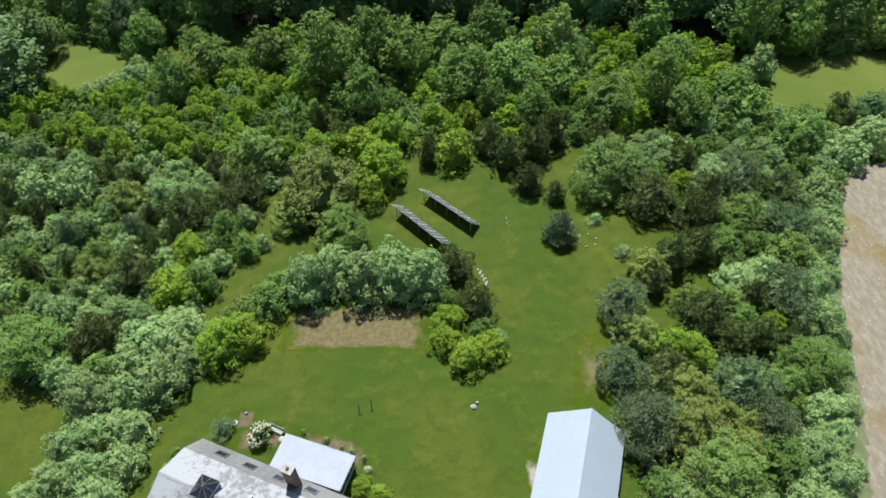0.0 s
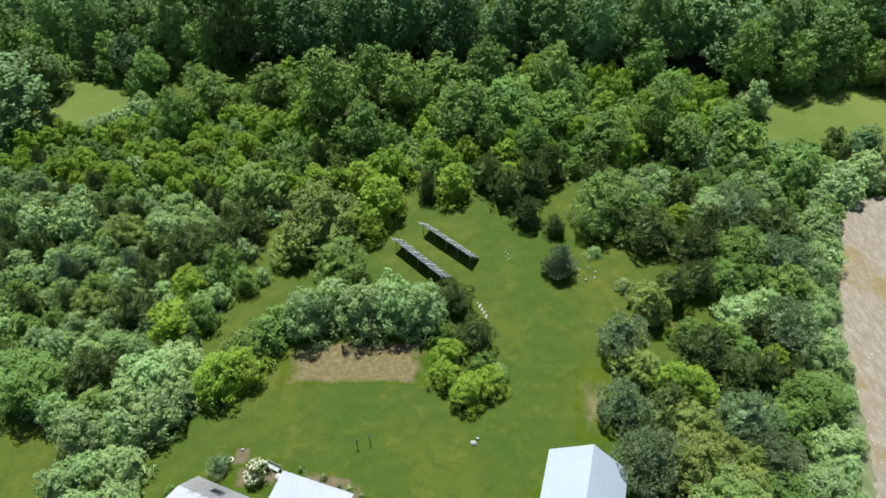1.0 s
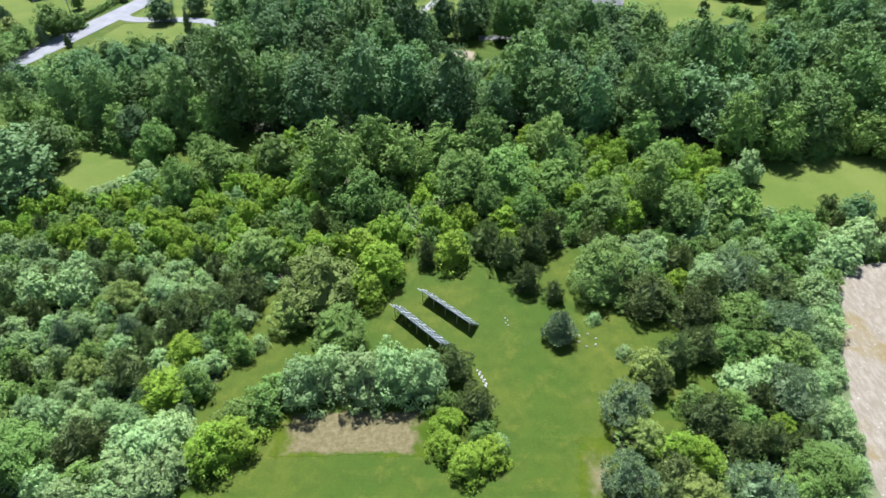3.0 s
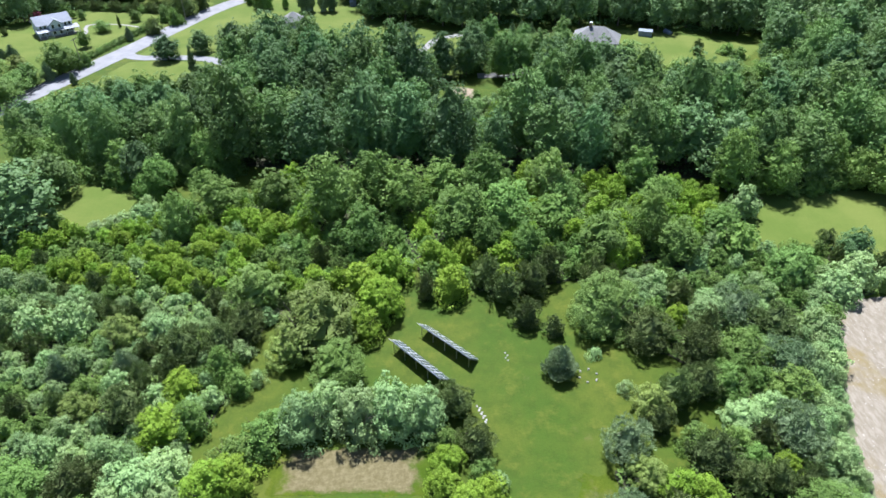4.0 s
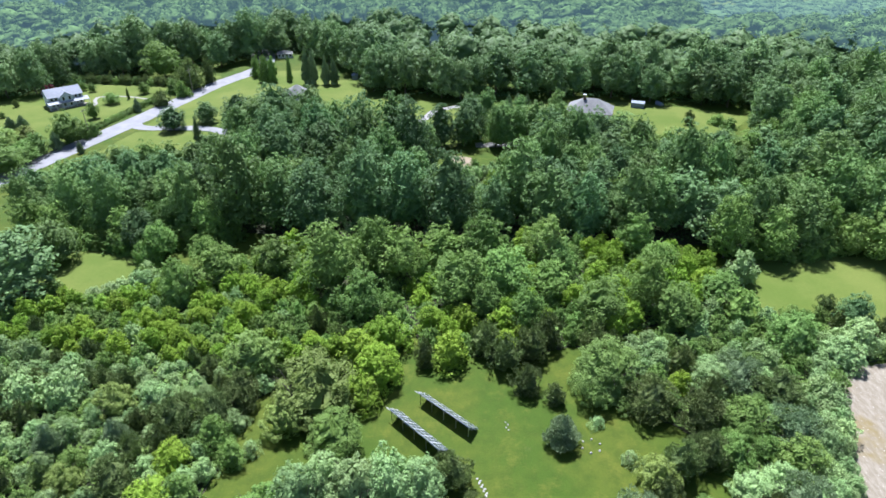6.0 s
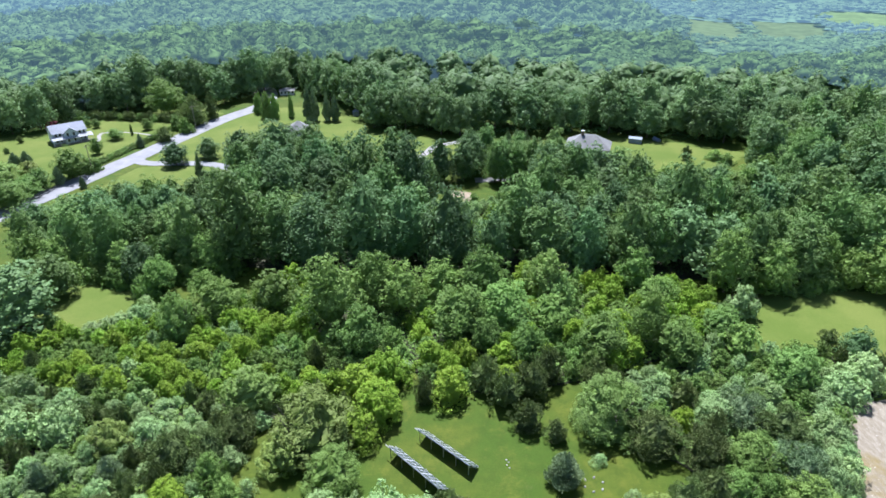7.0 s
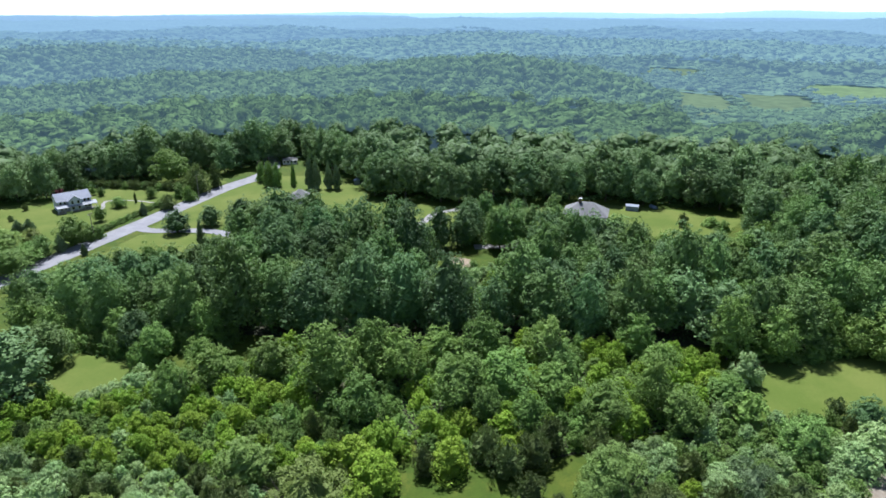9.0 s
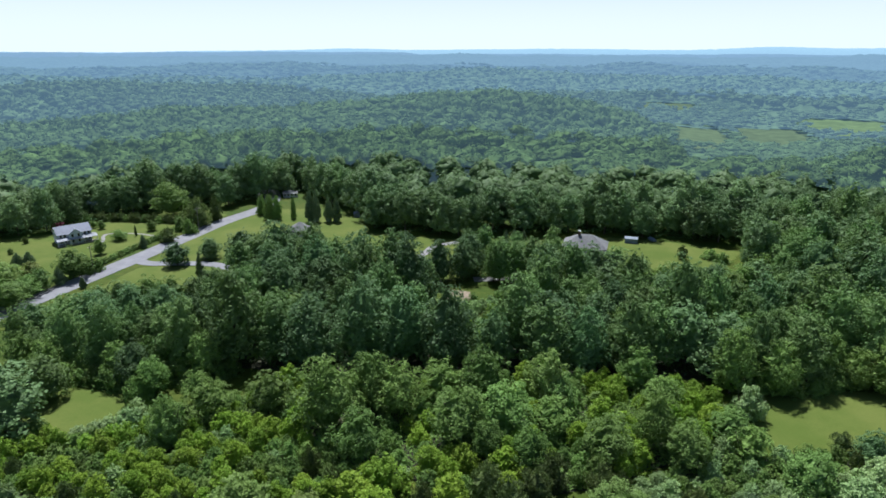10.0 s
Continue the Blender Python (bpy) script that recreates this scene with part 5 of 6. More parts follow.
def seams(bm, quad, count, wide, high):
    """Raised seams from the first edge of a slope to the opposite one."""
    a, b, c, d = [Vector(p) for p in quad]
    n = (b - a).cross(d - a).normalized()
    n = -n if n.z < 0 else n
    run = (d - a).normalized() * wide / 2
    for k in range(count + 1):
        f = 0.004 + 0.992 * k / count
        p, q = a.lerp(d, f), b.lerp(c, f)
        low = [bm.verts.new(v) for v in (p - run, p + run, q + run, q - run)]
        top = [bm.verts.new(v + n * high) for v in (p - run * 0.6, p + run * 0.6, q + run * 0.6, q - run * 0.6)]
        bm.faces.new(top)
        for i in range(4):
            bm.faces.new((low[i], low[(i + 1) % 4], top[(i + 1) % 4], top[i]))


def gable_body(bm, half, eave, top, y0, y1):
    """The walls under a gabled roof, whose ridge runs along y."""
    out = [(-half, -0.1), (half, -0.1), (half, eave), (0, top), (-half, eave)]
    a = [bm.verts.new((x, y0, z)) for x, z in out]
    b = [bm.verts.new((x, y1, z)) for x, z in out]
    bm.faces.new(a)
    bm.faces.new(b[::-1])
    for i in range(5):
        bm.faces.new((a[i], a[(i + 1) % 5], b[(i + 1) % 5], b[i]))


def barn():
    ob = thing("barn", pose(17.75, 33.87, 0, 0, 0, -16.8), "white metal-clad barn with a plain gabled roof", "barn")
    half, eave, top, long = 4.75, 3.0, 7.0, 20.0
    bm = bmesh.new()
    gable_body(bm, half - 0.3, eave - 0.15, top - 0.2, -0.3, -long + 0.3)
    part("wall", bm, WHITE_WALL, ob)
    for side in (-1, 1):
        quad = [(0, 0, top), (side * half, 0, eave), (side * half, -long, eave), (0, -long, top)]
        bm = bmesh.new()
        slope(bm, quad, 0.1)
        part("roof_slope", bm, WHITE_METAL, ob)
        bm = bmesh.new()
        box(bm, side * half - 0.04, -long, eave - 0.26, side * half + 0.06, 0, eave - 0.12, bevel=0.02)
        part("gutter", bm, WHITE_METAL, ob)
    bm = bmesh.new()
    slope(bm, [(-0.12, 0.03, top - 0.07), (0.0, 0.03, top + 0.03), (0.0, -long, top + 0.03), (-0.12, -long, top - 0.07)], 0.02)
    slope(bm, [(0.12, 0.03, top - 0.07), (0.0, 0.03, top + 0.03), (0.0, -long, top + 0.03), (0.12, -long, top - 0.07)], 0.02)
    part("ridge_cap", bm, WHITE_METAL, ob)
    bm = bmesh.new()
    box(bm, -1.9, -0.33, 0, 1.9, -0.22, 3.4, bevel=0.02)
    part("sliding_door", bm, WHITE_TRIM, ob)


barn()


# ---- old house with the gambrel roof ----
def shingle_material(name, pale, dark, lo, hi):
    """Old asphalt shingles: bleached, with darker blotches and scattered lost tabs."""
    m, nt, bsdf, out = material(name)
    p = world_place(nt)
    zone = noise_tex(nt, 0.22, 2.0, 0.5, p)
    blotch = ramp(nt, mix(nt, 0.45, noise_tex(nt, 1.5, 7.0, 0.75, p), zone), lo, hi)
    col = mix(nt, blotch, pale, dark)
    tabs = ramp(nt, noise_tex(nt, 1.7, 3.0, 0.6, p), 0.60, 0.70)
    col = mix(nt, tabs, col, mix(nt, 0.5, col, dark))
    fine = noise_tex(nt, 9.0, 4.0, 0.75, p)
    col = mix(nt, 0.55, col, mix(nt, fine, (0.4, 0.4, 0.4), (1.2, 1.2, 1.2)), "MULTIPLY")
    nt.links.new(col, bsdf.inputs["Base Color"])
    bsdf.inputs["Roughness"].default_value = 0.9
    bump(nt, bsdf, fine, 0.5, 0.03)
    return m


SHINGLE_PALE = shingle_material("bleached_shingles", (0.39, 0.405, 0.42), (0.215, 0.22, 0.225), 0.49, 0.57)
SHINGLE_GREY = shingle_material("grey_shingles", (0.245, 0.245, 0.235), (0.170, 0.170, 0.165), 0.4, 0.62)
ALU = plain("bright_aluminium", (0.62, 0.63, 0.65), (0.72, 0.73, 0.74), 3.0, 0.5, 0.2)
GLASS_DARK, _nt, _b, _o = material("dark_window_glass")
_b.inputs["Base Color"].default_value = (0.02, 0.025, 0.03, 1)
_b.inputs["Roughness"].default_value, _b.inputs["Specular IOR Level"].default_value = 0.06, 0.6
BLUE_CURB = plain("blue_painted_curb", (0.16, 0.30, 0.50), (0.22, 0.36, 0.56), 2.0, 0.5)


def on_slope(quad, fx, fy, lift=0.0):
    """A pose on a slope of four corners: x along its first-to-fourth edge, z out of it."""
    a, b, c, d = [Vector(p) for p in quad]
    x = (d - a).normalized()
    n = x.cross(b - a).normalized()
    n = -n if n.z < 0 else n
    y = n.cross(x)
    m = Matrix((x, y, n)).transposed().to_4x4()
    m.translation = a.lerp(d, fx).lerp(b.lerp(c, fx), fy) + n * lift
    return m


def old_house():
    ob = thing("old_house", pose(-31.6, 26.2, 0, 0, 0, -21.0), "old house with a bleached grey gambrel shingle roof and roof windows", "house")
    long = 25.0
    # outline of the gambrel across the house: y, z
    line = [(6.1, 3.0), (3.7, 5.6), (0.0, 7.2), (-3.7, 5.6), (-6.1, 3.0)]
    bm = bmesh.new()
    out = [(-5.7, -0.1), (5.7, -0.1), (5.7, 3.0), (3.5, 5.4), (0, 6.95), (-3.5, 5.4), (-5.7, 3.0)]
    a = [bm.verts.new((0.3, y, z)) for y, z in out]
    b = [bm.verts.new((long, y, z)) for y, z in out]
    bm.faces.new(a)
    bm.faces.new(b[::-1])
    for i in range(len(out)):
        j = (i + 1) % len(out)
        bm.faces.new((a[i], a[j], b[j], b[i]))
    part("wall", bm, WHITE_WALL, ob)
    quads = []
    for (y0, z0), (y1, z1) in zip(line, line[1:]):
        q = [(0, y0, z0), (0, y1, z1), (long + 0.3, y1, z1), (long + 0.3, y0, z0)]
        quads.append(q)
        bm = bmesh.new()
        slope(bm, q, 0.12)
        part("roof_slope", bm, SHINGLE_GREY if abs(y0) > 6 or abs(y1) > 6 else SHINGLE_PALE, ob)
    bm = bmesh.new()
    for s in (-1, 1):
        slope(bm, [(0, s * 0.25, 7.14), (0, 0, 7.26), (long + 0.3, 0, 7.26), (long + 0.3, s * 0.25, 7.14)], 0.02)
    part("ridge_cap", bm, SHINGLE_PALE, ob)
    # roof windows in the steep far slope
    for x, y in ((4.0, 0.52), (7.9, 0.56), (11.9, 0.56), (15.9, 0.5)):
        m = on_slope(quads[0], x / (long + 0.3), y, 0.0)
        bm = bmesh.new()
        for x0, y0, x1, y1 in ((-0.75, -0.55, 0.75, -0.43), (-0.75, 0.43, 0.75, 0.55), (-0.75, -0.43, -0.63, 0.43), (0.63, -0.43, 0.75, 0.43)):
            box(bm, x0, y0, 0, x1, y1, 0.14, m)
        w = part("roof_window", bm, STEEL, ob, "roof window with a pale metal frame")
        bm = bmesh.new()
        box(bm, -0.63, -0.43, 0.02, 0.63, 0.43, 0.08, m)
        part("pane", bm, GLASS_DARK, w)
    # glazed pyramid on the ridge
    base = Vector((6.0, 0.2, 7.0))
    bm = bmesh.new()
    box(bm, base.x - 1.1, base.y - 1.1, 6.2, base.x + 1.1, base.y + 1.1, 7.55, bevel=0.03)
    lantern = part("roof_lantern", bm, BLUE_CURB, ob, "glazed roof lantern on a blue curb")
    tip = Vector((base.x, base.y, 8.5))
    corner = [Vector((base.x + sx * 1.2, base.y + sy * 1.2, 7.58)) for sx, sy in ((-1, -1), (1, -1), (1, 1), (-1, 1))]
    for i in range(4):
        bm = bmesh.new()
        bm.faces.new([bm.verts.new(v) for v in (corner[i], corner[(i + 1) % 4], tip)])
        part("pane", bm, GLASS_DARK, lantern)
        bm = bmesh.new()
        tube(bm, [corner[i], tip], [0.03, 0.03], 6)
        tube(bm, [corner[i], corner[(i + 1) % 4]], [0.035, 0.035], 6)
        mid = (corner[i] + corner[(i + 1) % 4]) / 2
        tube(bm, [mid, tip], [0.022, 0.022], 6)
        part("glazing_bar", bm, SHINGLE_GREY, lantern)
    # chimney: bricks in courses, a slab with a flue on top
    cx, cy = 13.8, 4.9
    bm = bmesh.new()
    z = 3.4
    k = 0
    while z < 8.7:
        e = 0.012 * (k % 2)
        box(bm, cx - 0.62 - e, cy - 0.46 - e, z, cx + 0.62 + e, cy + 0.46 + e, z + 0.19)
        z += 0.2
        k += 1
    ch = part("chimney", bm, BRICK, ob, "dark brick chimney with a pale cap")
    bm = bmesh.new()
    box(bm, cx - 0.7, cy - 0.54, z, cx + 0.7, cy + 0.54, z + 0.14, bevel=0.03)
    part("cap", bm, STONE, ch)
    bm = bmesh.new()
    tube(bm, [(cx, cy, z + 0.1), (cx, cy, z + 0.4)], [0.2, 0.18], 10)
    part("flue", bm, DARKMETAL, ch)
    bm = bmesh.new()
    tube(bm, [(11.0, 1.4, 6.2), (11.0, 1.4, 7.2)], [0.09, 0.09], 8)
    part("vent_pipe", bm, STEEL, ob)
    # windows in the gable end
    for y, z in ((-3.2, 1.2), (3.2, 1.2), (-1.4, 4.2), (1.4, 4.2)):
        bm = bmesh.new()
        for y0, z0, y1, z1 in ((-0.55, -0.1, 0.55, 0), (-0.55, 1.3, 0.55, 1.4), (-0.55, 0, -0.45, 1.3), (0.45, 0, 0.55, 1.3)):
            box(bm, 0.2, y + y0, z + z0, 0.33, y + y1, z + z1)
        w = part("window", bm, WHITE_TRIM, ob)
        bm = bmesh.new()
        box(bm, 0.24, y - 0.45, z, 0.32, y + 0.45, z + 1.3)
        part("pane", bm, GLASS_DARK, w)
    return ob


old_house()


PALE_MEMBRANE = plain("pale_roof_membrane", (0.29, 0.33, 0.39), (0.335, 0.37, 0.42), 0.5, 0.6)


def sunroom():
    """A low addition with a flat white roof behind the old house."""
    ob = thing("sunroom", pose(-20.75, 28.35, 0, 0, 0, -18.0), "low glazed sunroom with a flat white roof", "sunroom")
    w, d = 9.2, 4.5
    bm = bmesh.new()
    slope(bm, [(0, 0, 3.0), (0, d, 2.78), (w, d, 2.78), (w, 0, 3.0)], 0.16)
    roof = part("roof", bm, PALE_MEMBRANE, ob)
    bm = bmesh.new()
    for x0, y0, x1, y1 in ((-0.05, -0.02, w + 0.05, 0.05), (-0.05, d - 0.05, w + 0.05, d + 0.02), (-0.05, 0.05, 0.02, d - 0.05), (w - 0.02, 0.05, w + 0.05, d - 0.05)):
        box(bm, x0, y0, 2.62, x1, y1, 2.80)
    part("fascia", bm, PALE_MEMBRANE, roof)
    bm = bmesh.new()
    for x0, y0, x1, y1 in ((0.2, 0.2, w - 0.2, 0.3), (0.2, d - 0.3, w - 0.2, d - 0.2), (0.2, 0.3, 0.3, d - 0.3), (w - 0.3, 0.3, w - 0.2, d - 0.3)):
        box(bm, x0, y0, -0.05, x1, y1, 0.8)
    part("low_wall", bm, WHITE_WALL, ob)
    for i in range(8):
        bm = bmesh.new()
        x = 0.25 + (w - 0.5) * i / 7
        box(bm, x - 0.05, d - 0.3, 0.8, x + 0.05, d - 0.2, 2.65)
        part("post", bm, WHITE_TRIM, ob)
    for i in range(4):
        bm = bmesh.new()
        y = 0.25 + (d - 0.5) * i / 3
        box(bm, w - 0.3, y - 0.05, 0.8, w - 0.2, y + 0.05, 2.65)
        part("post", bm, WHITE_TRIM, ob)
    for i in range(7):
        bm = bmesh.new()
        x = 0.25 + (w - 0.5) * i / 7
        box(bm, x + 0.05, d - 0.27, 0.8, x + (w - 0.5) / 7 - 0.05, d - 0.23, 2.65)
        part("pane", bm, GLASS_DARK, ob)
    for i in range(3):
        bm = bmesh.new()
        y = 0.25 + (d - 0.5) * i / 3
        box(bm, w - 0.27, y + 0.05, 0.8, w - 0.23, y + (d - 0.5) / 3 - 0.05, 2.65)
        part("pane", bm, GLASS_DARK, ob)


sunroom()


def bench(x, y, turn):
    ob = thing("garden_bench", pose(x, y, 0, 0, 0, turn), "grey-green wooden garden bench beside the flower bed", "bench")
    for k in range(4):
        bm = bmesh.new()
        box(bm, -1.0, -0.28 + 0.15 * k, 0.43, 1.0, -0.16 + 0.15 * k, 0.47)
        part("seat_slat", bm, PAINTED, ob)
    for k in range(3):
        bm = bmesh.new()
        box(bm, -1.0, 0.32, 0.55 + 0.14 * k, 1.0, 0.36, 0.65 + 0.14 * k)
        part("back_slat", bm, PAINTED, ob)
    for sx in (-0.9, 0.9):
        for y0, z1 in ((-0.25, 0.43), (0.3, 0.95)):
            bm = bmesh.new()
            box(bm, sx - 0.04, y0 - 0.04, 0, sx + 0.04, y0 + 0.04, z1)
            part("leg", bm, PAINTED, ob)


PAINTED = plain("grey_green_paint", (0.30, 0.36, 0.34), (0.40, 0.45, 0.42), 3.0, 0.6)
bench(-21.4, 34.2, -25)


def tyre_ring(x, y):
    bm = bmesh.new()
    pts = [(0.28 * math.cos(a), 0.28 * math.sin(a), 0.1) for a in (2 * math.pi * k / 14 for k in range(15))]
    tube(bm, pts, [0.07] * 15, 7)
    ob = part("planter_ring", bm, WHITE_TRIM)
    ob.matrix_world = pose(x, y, 0.0)
    tagged(ob, "white ring planter lying on the lawn", "planter")


tyre_ring(-27.0, 35.3)
stone("bed_stone", -20.4, 33.0, 1.3, 0.9, 0.5, 71, "pale stone at the corner of the sunroom bed")
stone("bed_stone", -9.3, 29.2, 1.0, 0.9, 0.4, 72, "pale stone beside the sunroom")
stone("bed_stone", -25.8, 36.6, 0.5, 0.4, 0.4, 73, "small pale stone in the flower bed")


def flowering_shrub(x, y):
    """A round shrub covered with white blossom."""
    ob = thing("flowering_shrub", pose(x, y, 0), "round garden shrub covered with white blossom", "shrub")
    part("stems", trunk_mesh(81, 2.8, 3.2, 0.05, 4, 3), BARK, ob)
    part("foliage", crown_mesh("foliage", 82, 2.8, 3.2, 0.05, dome, 16, 0.6, 0.22, 1100, LEAF["shrub"]), None, ob)
    part("blossom", crown_mesh("blossom", 82, 2.95, 3.35, 0.9, dome, 16, 0.62, 0.24, 420, PETAL, 1.0, 0.5, 0.3), None, ob)


PETAL = plain("cream_petals", (0.55, 0.56, 0.36), (0.66, 0.67, 0.52), 4.0, 0.7)
flowering_shrub(-23.1, 33.4)


# ---- solar arrays ----
CELL, _nt, _b, _o = material("solar_cells")
_p = world_place(_nt)
# cell colour lighter than bare cells, standing in for reflected sky
_nt.links.new(mix(_nt, ramp(_nt, noise_tex(_nt, 2.0, 3.0, 0.5, _p), 0.35, 0.7), (0.090, 0.104, 0.150), (0.115, 0.130, 0.180)), _b.inputs["Base Color"])
_b.inputs["Roughness"].default_value, _b.inputs["Specular IOR Level"].default_value = 0.15, 1.0
_b.inputs["Coat Weight"].default_value, _b.inputs["Coat Roughness"].default_value = 0.8, 0.08


def solar_array(x0, y0, x1, y1):
    """Two rows of twelve panels on a tilted rack; the high edge faces the camera's side."""
    long = math.hypot(x1 - x0, y1 - y0)
    ob = thing("solar_array", pose((x0 + x1) / 2, (y0 + y1) / 2, 0, 0, 0, math.degrees(math.atan2(y1 - y0, x1 - x0))),
               "ground-mounted rack of dark solar panels tilted to the sun", "solar array", "solar arrays on the lawn")
    tilt = Matrix.Translation((0, 0, 1.4)) @ pose(0, 0, 0, -42, 0, 0)
    n, gap = 12, 0.02
    wide, tall = long / n, 1.5
    for i in range(n):
        for j in (-1, 0):
            xa, ya = -long / 2 + i * wide + gap, j * (tall + 0.03) + 0.015
            xb, yb = xa + wide - 2 * gap, ya + tall
            bm = bmesh.new()
            t = 0.014
            for a, b, c, d in ((xa, ya, xb, ya + t), (xa, yb - t, xb, yb), (xa, ya + t, xa + t, yb - t), (xb - t, ya + t, xb, yb - t)):
                box(bm, a, b, 0.0, c, d, 0.05, tilt)
            if i % 2 == 0 and i:
                box(bm, xa - 0.10, ya, -0.01, xa + 0.03, yb, 0.062, tilt)
            rim = part("panel", bm, ALU, ob, "solar panel in a bright aluminium frame")
            bm = bmesh.new()
            box(bm, xa + t, ya + t, 0.01, xb - t, yb - t, 0.04, tilt)
            part("cell_sheet", bm, CELL, rim)
    for y in (-1.35, -0.35, 0.35, 1.35):
        bm = bmesh.new()
        box(bm, -long / 2 - 0.75, y - 0.05, -0.15, long / 2 + 0.1, y + 0.04, -0.03, tilt)
        part("rail", bm, ALU, ob)
    for k in range(5):
        x = -long / 2 + 0.3 + k * (long - 0.6) / 4
        for y in (-1.2, 1.2):
            top = tilt @ Vector((x, y, -0.1))
            bm = bmesh.new()
            tube(bm, [(top.x, top.y, -0.3), top], [0.06, 0.06], 8)
            part("post", bm, STEEL, ob)
        a, b = tilt @ Vector((x, -1.2, -0.12)), tilt @ Vector((x, 1.2, -0.12))
        bm = bmesh.new()
        tube(bm, [a, b], [0.05, 0.05], 6)
        tube(bm, [(b.x, b.y, 0.2), (a.x, a.y, a.z * 0.75)], [0.03, 0.03], 6)
        part("brace", bm, STEEL, ob)


solar_array(-7.4, 73.4, 0.6, 65.1)
solar_array(-2.9, 77.2, 5.3, 69.5)


# ---- far houses ----
ROOF_SLATE = shingle_material("blue_grey_shingles", (0.30, 0.32, 0.36), (0.24, 0.255, 0.285), 0.4, 0.65)
SIDING = plain("pale_blue_siding", (0.50, 0.55, 0.61), (0.58, 0.62, 0.67), 1.5, 0.7)


def far_window(parent, x, y, z, turn, wide=0.9, high=1.4):
    m = pose(x, y, z, 0, 0, turn)
    bm = bmesh.new()
    for x0, z0, x1, z1 in ((-wide / 2 - 0.1, -0.1, wide / 2 + 0.1, 0), (-wide / 2 - 0.1, high, wide / 2 + 0.1, high + 0.1), (-wide / 2 - 0.1, 0, -wide / 2, high), (wide / 2, 0, wide / 2 + 0.1, high)):
        box(bm, x0, -0.06, z0, x1, 0.04, z1, m)
    w = part("window", bm, WHITE_TRIM, parent)
    bm = bmesh.new()
    box(bm, -wide / 2, -0.03, 0, wide / 2, 0.03, high, m)
    part("pane", bm, GLASS_DARK, w)


def far_house():
    """A two-storey house with a cross gable and a porch along its front."""
    ob = thing("farmhouse", pose(-150.0, 243.0, 0, 0, 0, 42), "pale blue-grey two-storey house with a shingled roof and a long porch", "house")
    bm = bmesh.new()
    gable_body(bm, 4.4, 4.9, 7.2, -6.6, 6.6)
    bmesh.ops.transform(bm, matrix=pose(0, 0, 0, 0, 0, 90), verts=bm.verts)
    part("wall", bm, SIDING, ob)
    for s in (-1, 1):
        bm = bmesh.new()
        slope(bm, [(-7, 0, 7.5), (-7, s * 4.9, 4.7), (7, s * 4.9, 4.7), (7, 0, 7.5)], 0.18)
        part("roof_slope", bm, ROOF_SLATE, ob)
    bm = bmesh.new()
    gable_body(bm, 2.6, 4.8, 6.6, -6.2, 0)
    part("wing_wall", bm, SIDING, ob)
    for s in (-1, 1):
        bm = bmesh.new()
        slope(bm, [(0, -6.5, 6.9), (s * 3.0, -6.5, 4.6), (s * 3.0, 0, 4.6), (0, 0, 6.9)], 0.16)
        part("wing_roof", bm, ROOF_SLATE, ob)
    bm = bmesh.new()
    slope(bm, [(-7.6, -4.4, 3.4), (-7.6, -7.9, 2.6), (8.4, -7.9, 2.6), (8.4, -4.4, 3.4)], 0.15)
    part("porch_roof", bm, SHINGLE_PALE, ob)
    bm = bmesh.new()
    box(bm, -7.4, -7.7, -0.1, 8.2, -4.4, 0.35, bevel=0.03)
    part("porch_floor", bm, WOOD, ob)
    for k in range(7):
        bm = bmesh.new()
        x = -7.3 + k * 15.4 / 6
        box(bm, x - 0.09, -7.7, 0.35, x + 0.09, -7.52, 2.6)
        part("porch_post", bm, WHITE_TRIM, ob)
    for x in (-5.4, -3.8, 4.0, 5.6):
        far_window(ob, x, -4.42, 0.9, 0)
        far_window(ob, x, -4.42, 3.3, 0)
    for x in (-1.2, 1.2):
        far_window(ob, x, -6.22, 3.3, 0)
        far_window(ob, x, -6.22, 0.9, 0)
    for y in (-2.2, 0, 2.2):
        far_window(ob, 6.62, y, 0.9, 90)
        far_window(ob, 6.62, y, 3.3, 90)
    ob.scale = (0.92, 0.92, 0.92)


far_house()


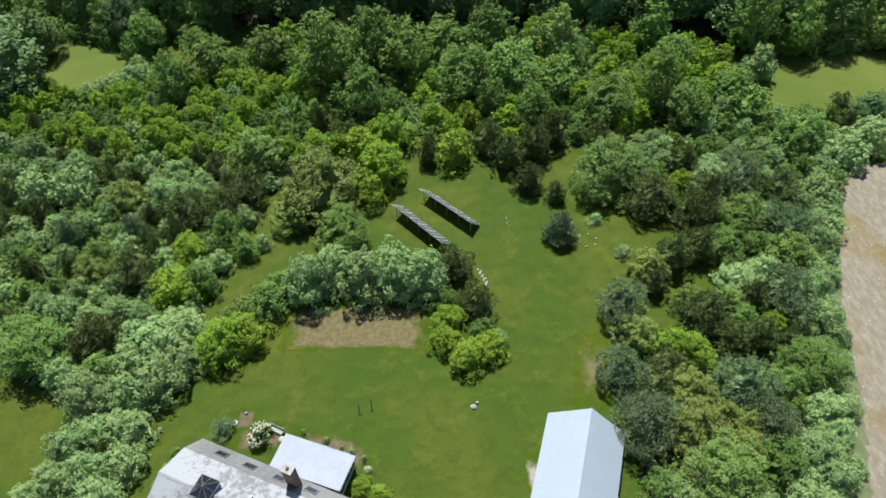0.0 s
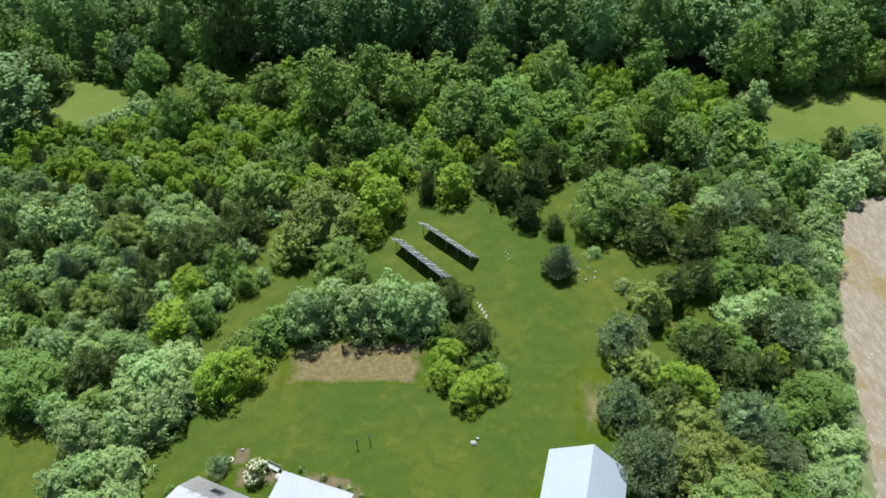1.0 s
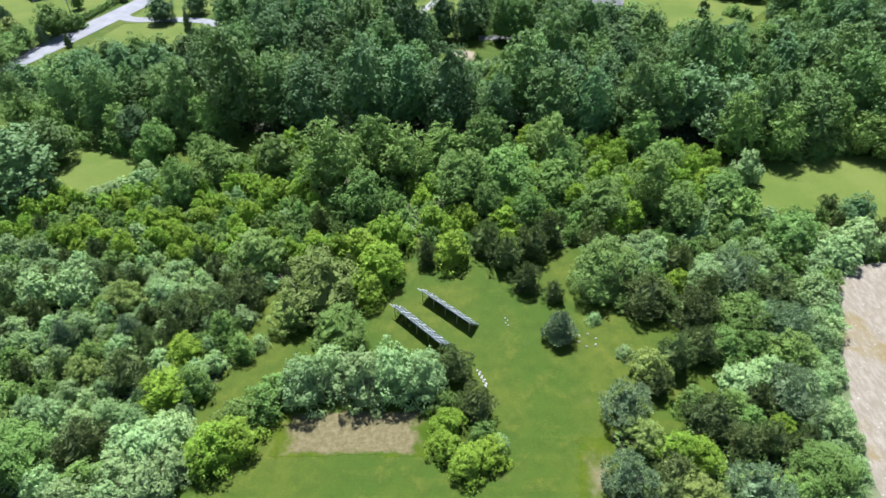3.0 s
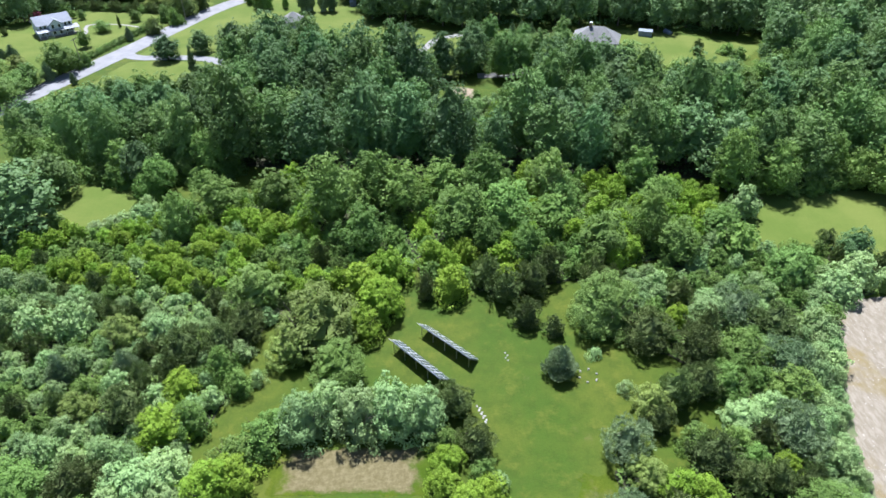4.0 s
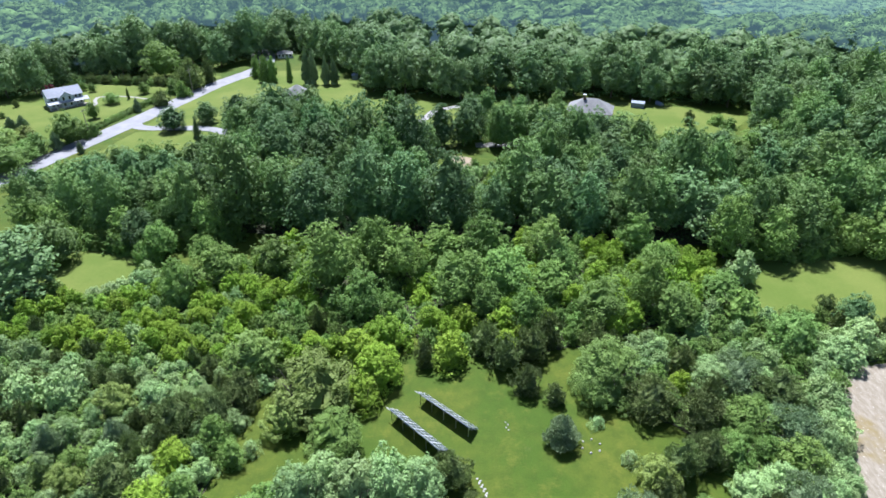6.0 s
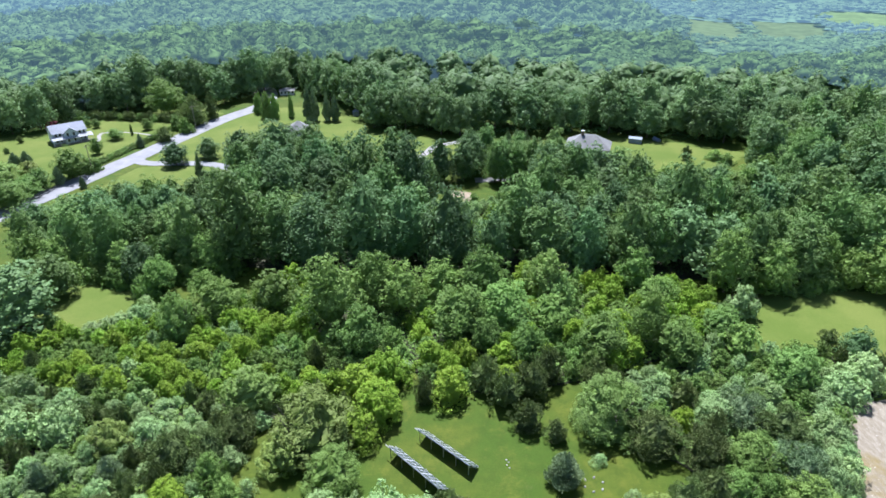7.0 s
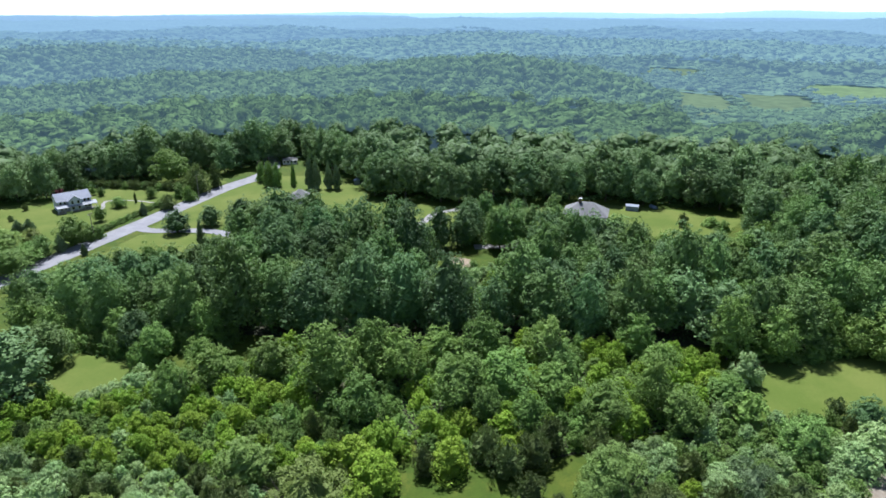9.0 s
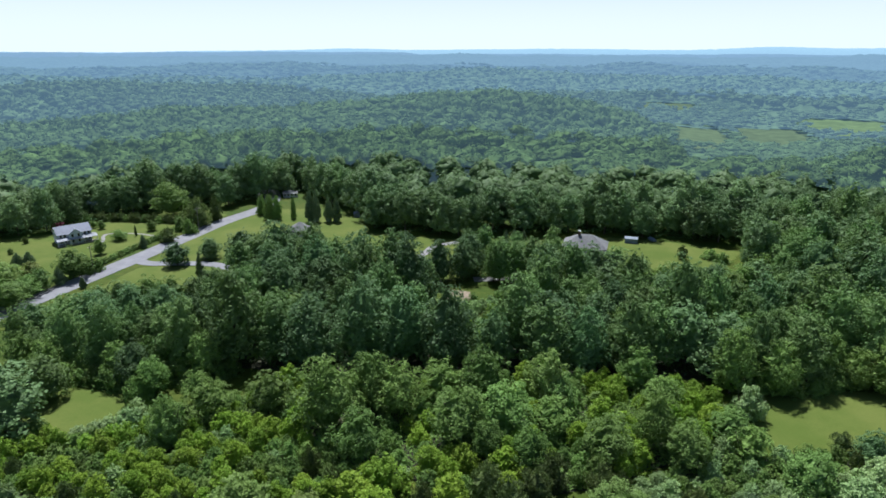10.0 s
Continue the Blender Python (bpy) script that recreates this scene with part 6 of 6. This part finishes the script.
def hip_house(name, x, y, turn, long, deep, eave, top, label, chimney):
    """A bungalow under a hipped roof."""
    ob = thing(name, pose(x, y, 0, 0, 0, turn), label, "house")
    bm = bmesh.new()
    box(bm, -long / 2 + 0.4, -deep / 2 + 0.4, -0.1, long / 2 - 0.4, deep / 2 - 0.4, eave)
    part("wall", bm, WHITE_WALL, ob)
    r = max(0.2, (long - deep) / 2)
    c = [(-long / 2, -deep / 2, eave), (long / 2, -deep / 2, eave), (long / 2, deep / 2, eave), (-long / 2, deep / 2, eave)]
    p, q = (-r, 0, top), (r, 0, top)
    for pts in ((c[0], c[1], q, p), (c[2], c[3], p, q), (c[1], c[2], q, q), (c[3], c[0], p, p)):
        bm = bmesh.new()
        vs = [bm.verts.new(Vector(v)) for v in dict.fromkeys(pts)]
        bm.faces.new(vs)
        low = [bm.verts.new(v.co - Vector((0, 0, 0.15))) for v in vs]
        bm.faces.new(low[::-1])
        for i in range(len(vs)):
            bm.faces.new((vs[i], low[i], low[(i + 1) % len(vs)], vs[(i + 1) % len(vs)]))
        part("roof_slope", bm, SHINGLE_GREY, ob)
    if chimney:
        bm = bmesh.new()
        box(bm, -r - 0.5, -0.9, eave, -r + 0.5, -0.1, top + 1.1, bevel=0.02)
        part("chimney", bm, BRICK, ob)
        bm = bmesh.new()
        box(bm, -r - 0.6, -1.0, top + 1.1, -r + 0.6, 0.0, top + 1.3, bevel=0.02)
        part("chimney_cap", bm, WHITE_TRIM, ob)
    for k in range(4):
        far_window(ob, -long / 2 + (k + 0.7) * long / 4.4, -deep / 2 + 0.38, 0.9, 0)


hip_house("bungalow", 57.0, 227.5, -18, 17, 12, 3.0, 7.0, "bungalow with a broad grey hipped roof and chimney", True)
hip_house("cottage", -58.5, 251.0, 15, 8.5, 7.5, 2.6, 5.6, "small cottage with a grey pyramid roof", False)
hip_house("pale_house", -79.0, 322.0, 12, 8, 6, 2.2, 3.4, "distant house with a pale roof at the end of the road", False)


def shed(x, y, turn, wide, deep, high, label):
    ob = thing("garden_shed", pose(x, y, 0, 0, 0, turn), label, "shed", "sheds by the wood")
    bm = bmesh.new()
    gable_body(bm, wide / 2, high, high + 0.5, -deep / 2, deep / 2)
    part("wall", bm, FADED, ob)
    for s in (-1, 1):
        bm = bmesh.new()
        slope(bm, [(0, -deep / 2 - 0.1, high + 0.6), (s * (wide / 2 + 0.15), -deep / 2 - 0.1, high), (s * (wide / 2 + 0.15), deep / 2 + 0.1, high), (0, deep / 2 + 0.1, high + 0.6)], 0.06)
        part("roof_slope", bm, FADED, ob)


FADED = plain("faded_blue_grey_paint", (0.20, 0.24, 0.29), (0.27, 0.31, 0.36), 1.5, 0.7)
shed(78.5, 239, 70, 3.2, 5.0, 1.9, "small pale blue shed in front of the wood")
shed(88.0, 241.5, 20, 1.6, 3.4, 0.7, "low pale box in front of the wood")
shed(-38.5, 281, 10, 2.6, 4.0, 1.6, "small pale shed under the spruces")


def power_pole(x, y, high, turn):
    ob = thing("power_pole", pose(x, y, 0, 0, 0, turn), "weathered wooden power pole beside the road", "pole", "power poles along the road")
    bm = bmesh.new()
    tube(bm, [(0, 0, -0.3), (0, 0, high)], [0.17, 0.11], 9)
    part("shaft", bm, WOOD, ob)
    bm = bmesh.new()
    box(bm, -1.2, -0.06, high - 0.7, 1.2, 0.06, high - 0.56)
    part("crossarm", bm, WOOD, ob)
    for k in (-1.0, 0.0, 1.0):
        bm = bmesh.new()
        tube(bm, [(k, 0, high - 0.56), (k, 0, high - 0.34)], [0.05, 0.04], 6)
        part("insulator", bm, STEEL, ob)


power_pole(-103.6, 257.0, 10.5, 55)
power_pole(-84.0, 284.0, 10.5, 55)
power_pole(-121.5, 205.0, 10.0, 80)



def guard_rail():
    """A dark rail on posts along the outer side of the road."""
    ob = thing("guard_rail", pose(-133.5, 120.0, 0), "dark weathered guard rail on posts beside the road", "guard rail")
    line = [(0, 0), (1.2, 22), (4.0, 46), (6.8, 66), (8.2, 76)]
    bm = bmesh.new()
    tube(bm, [(x, y, 0.7) for x, y in line], [0.12] * len(line), 6)
    part("rail", bm, DARKMETAL, ob)
    for (ax, ay), (bx, by) in zip(line, line[1:]):
        n = int((by - ay) / 4)
        for k in range(n):
            bm = bmesh.new()
            x, y = ax + (bx - ax) * k / n, ay + (by - ay) * k / n
            tube(bm, [(x, y, -0.2), (x, y, 0.75)], [0.09, 0.09], 6)
            part("post", bm, WOOD, ob)


guard_rail()

# clipped hedge between the road and the far lawn
for k in range(24):
    f = k / 23
    plant("shrub", -126.5 + 10.5 * f + 0.3 * (k % 2), 200.0 + 47.0 * f, 3.0 + 0.3 * (k % 3), 2.1 + 0.2 * (k % 2), "hedge along the road", label="low green hedge bush beside the road")
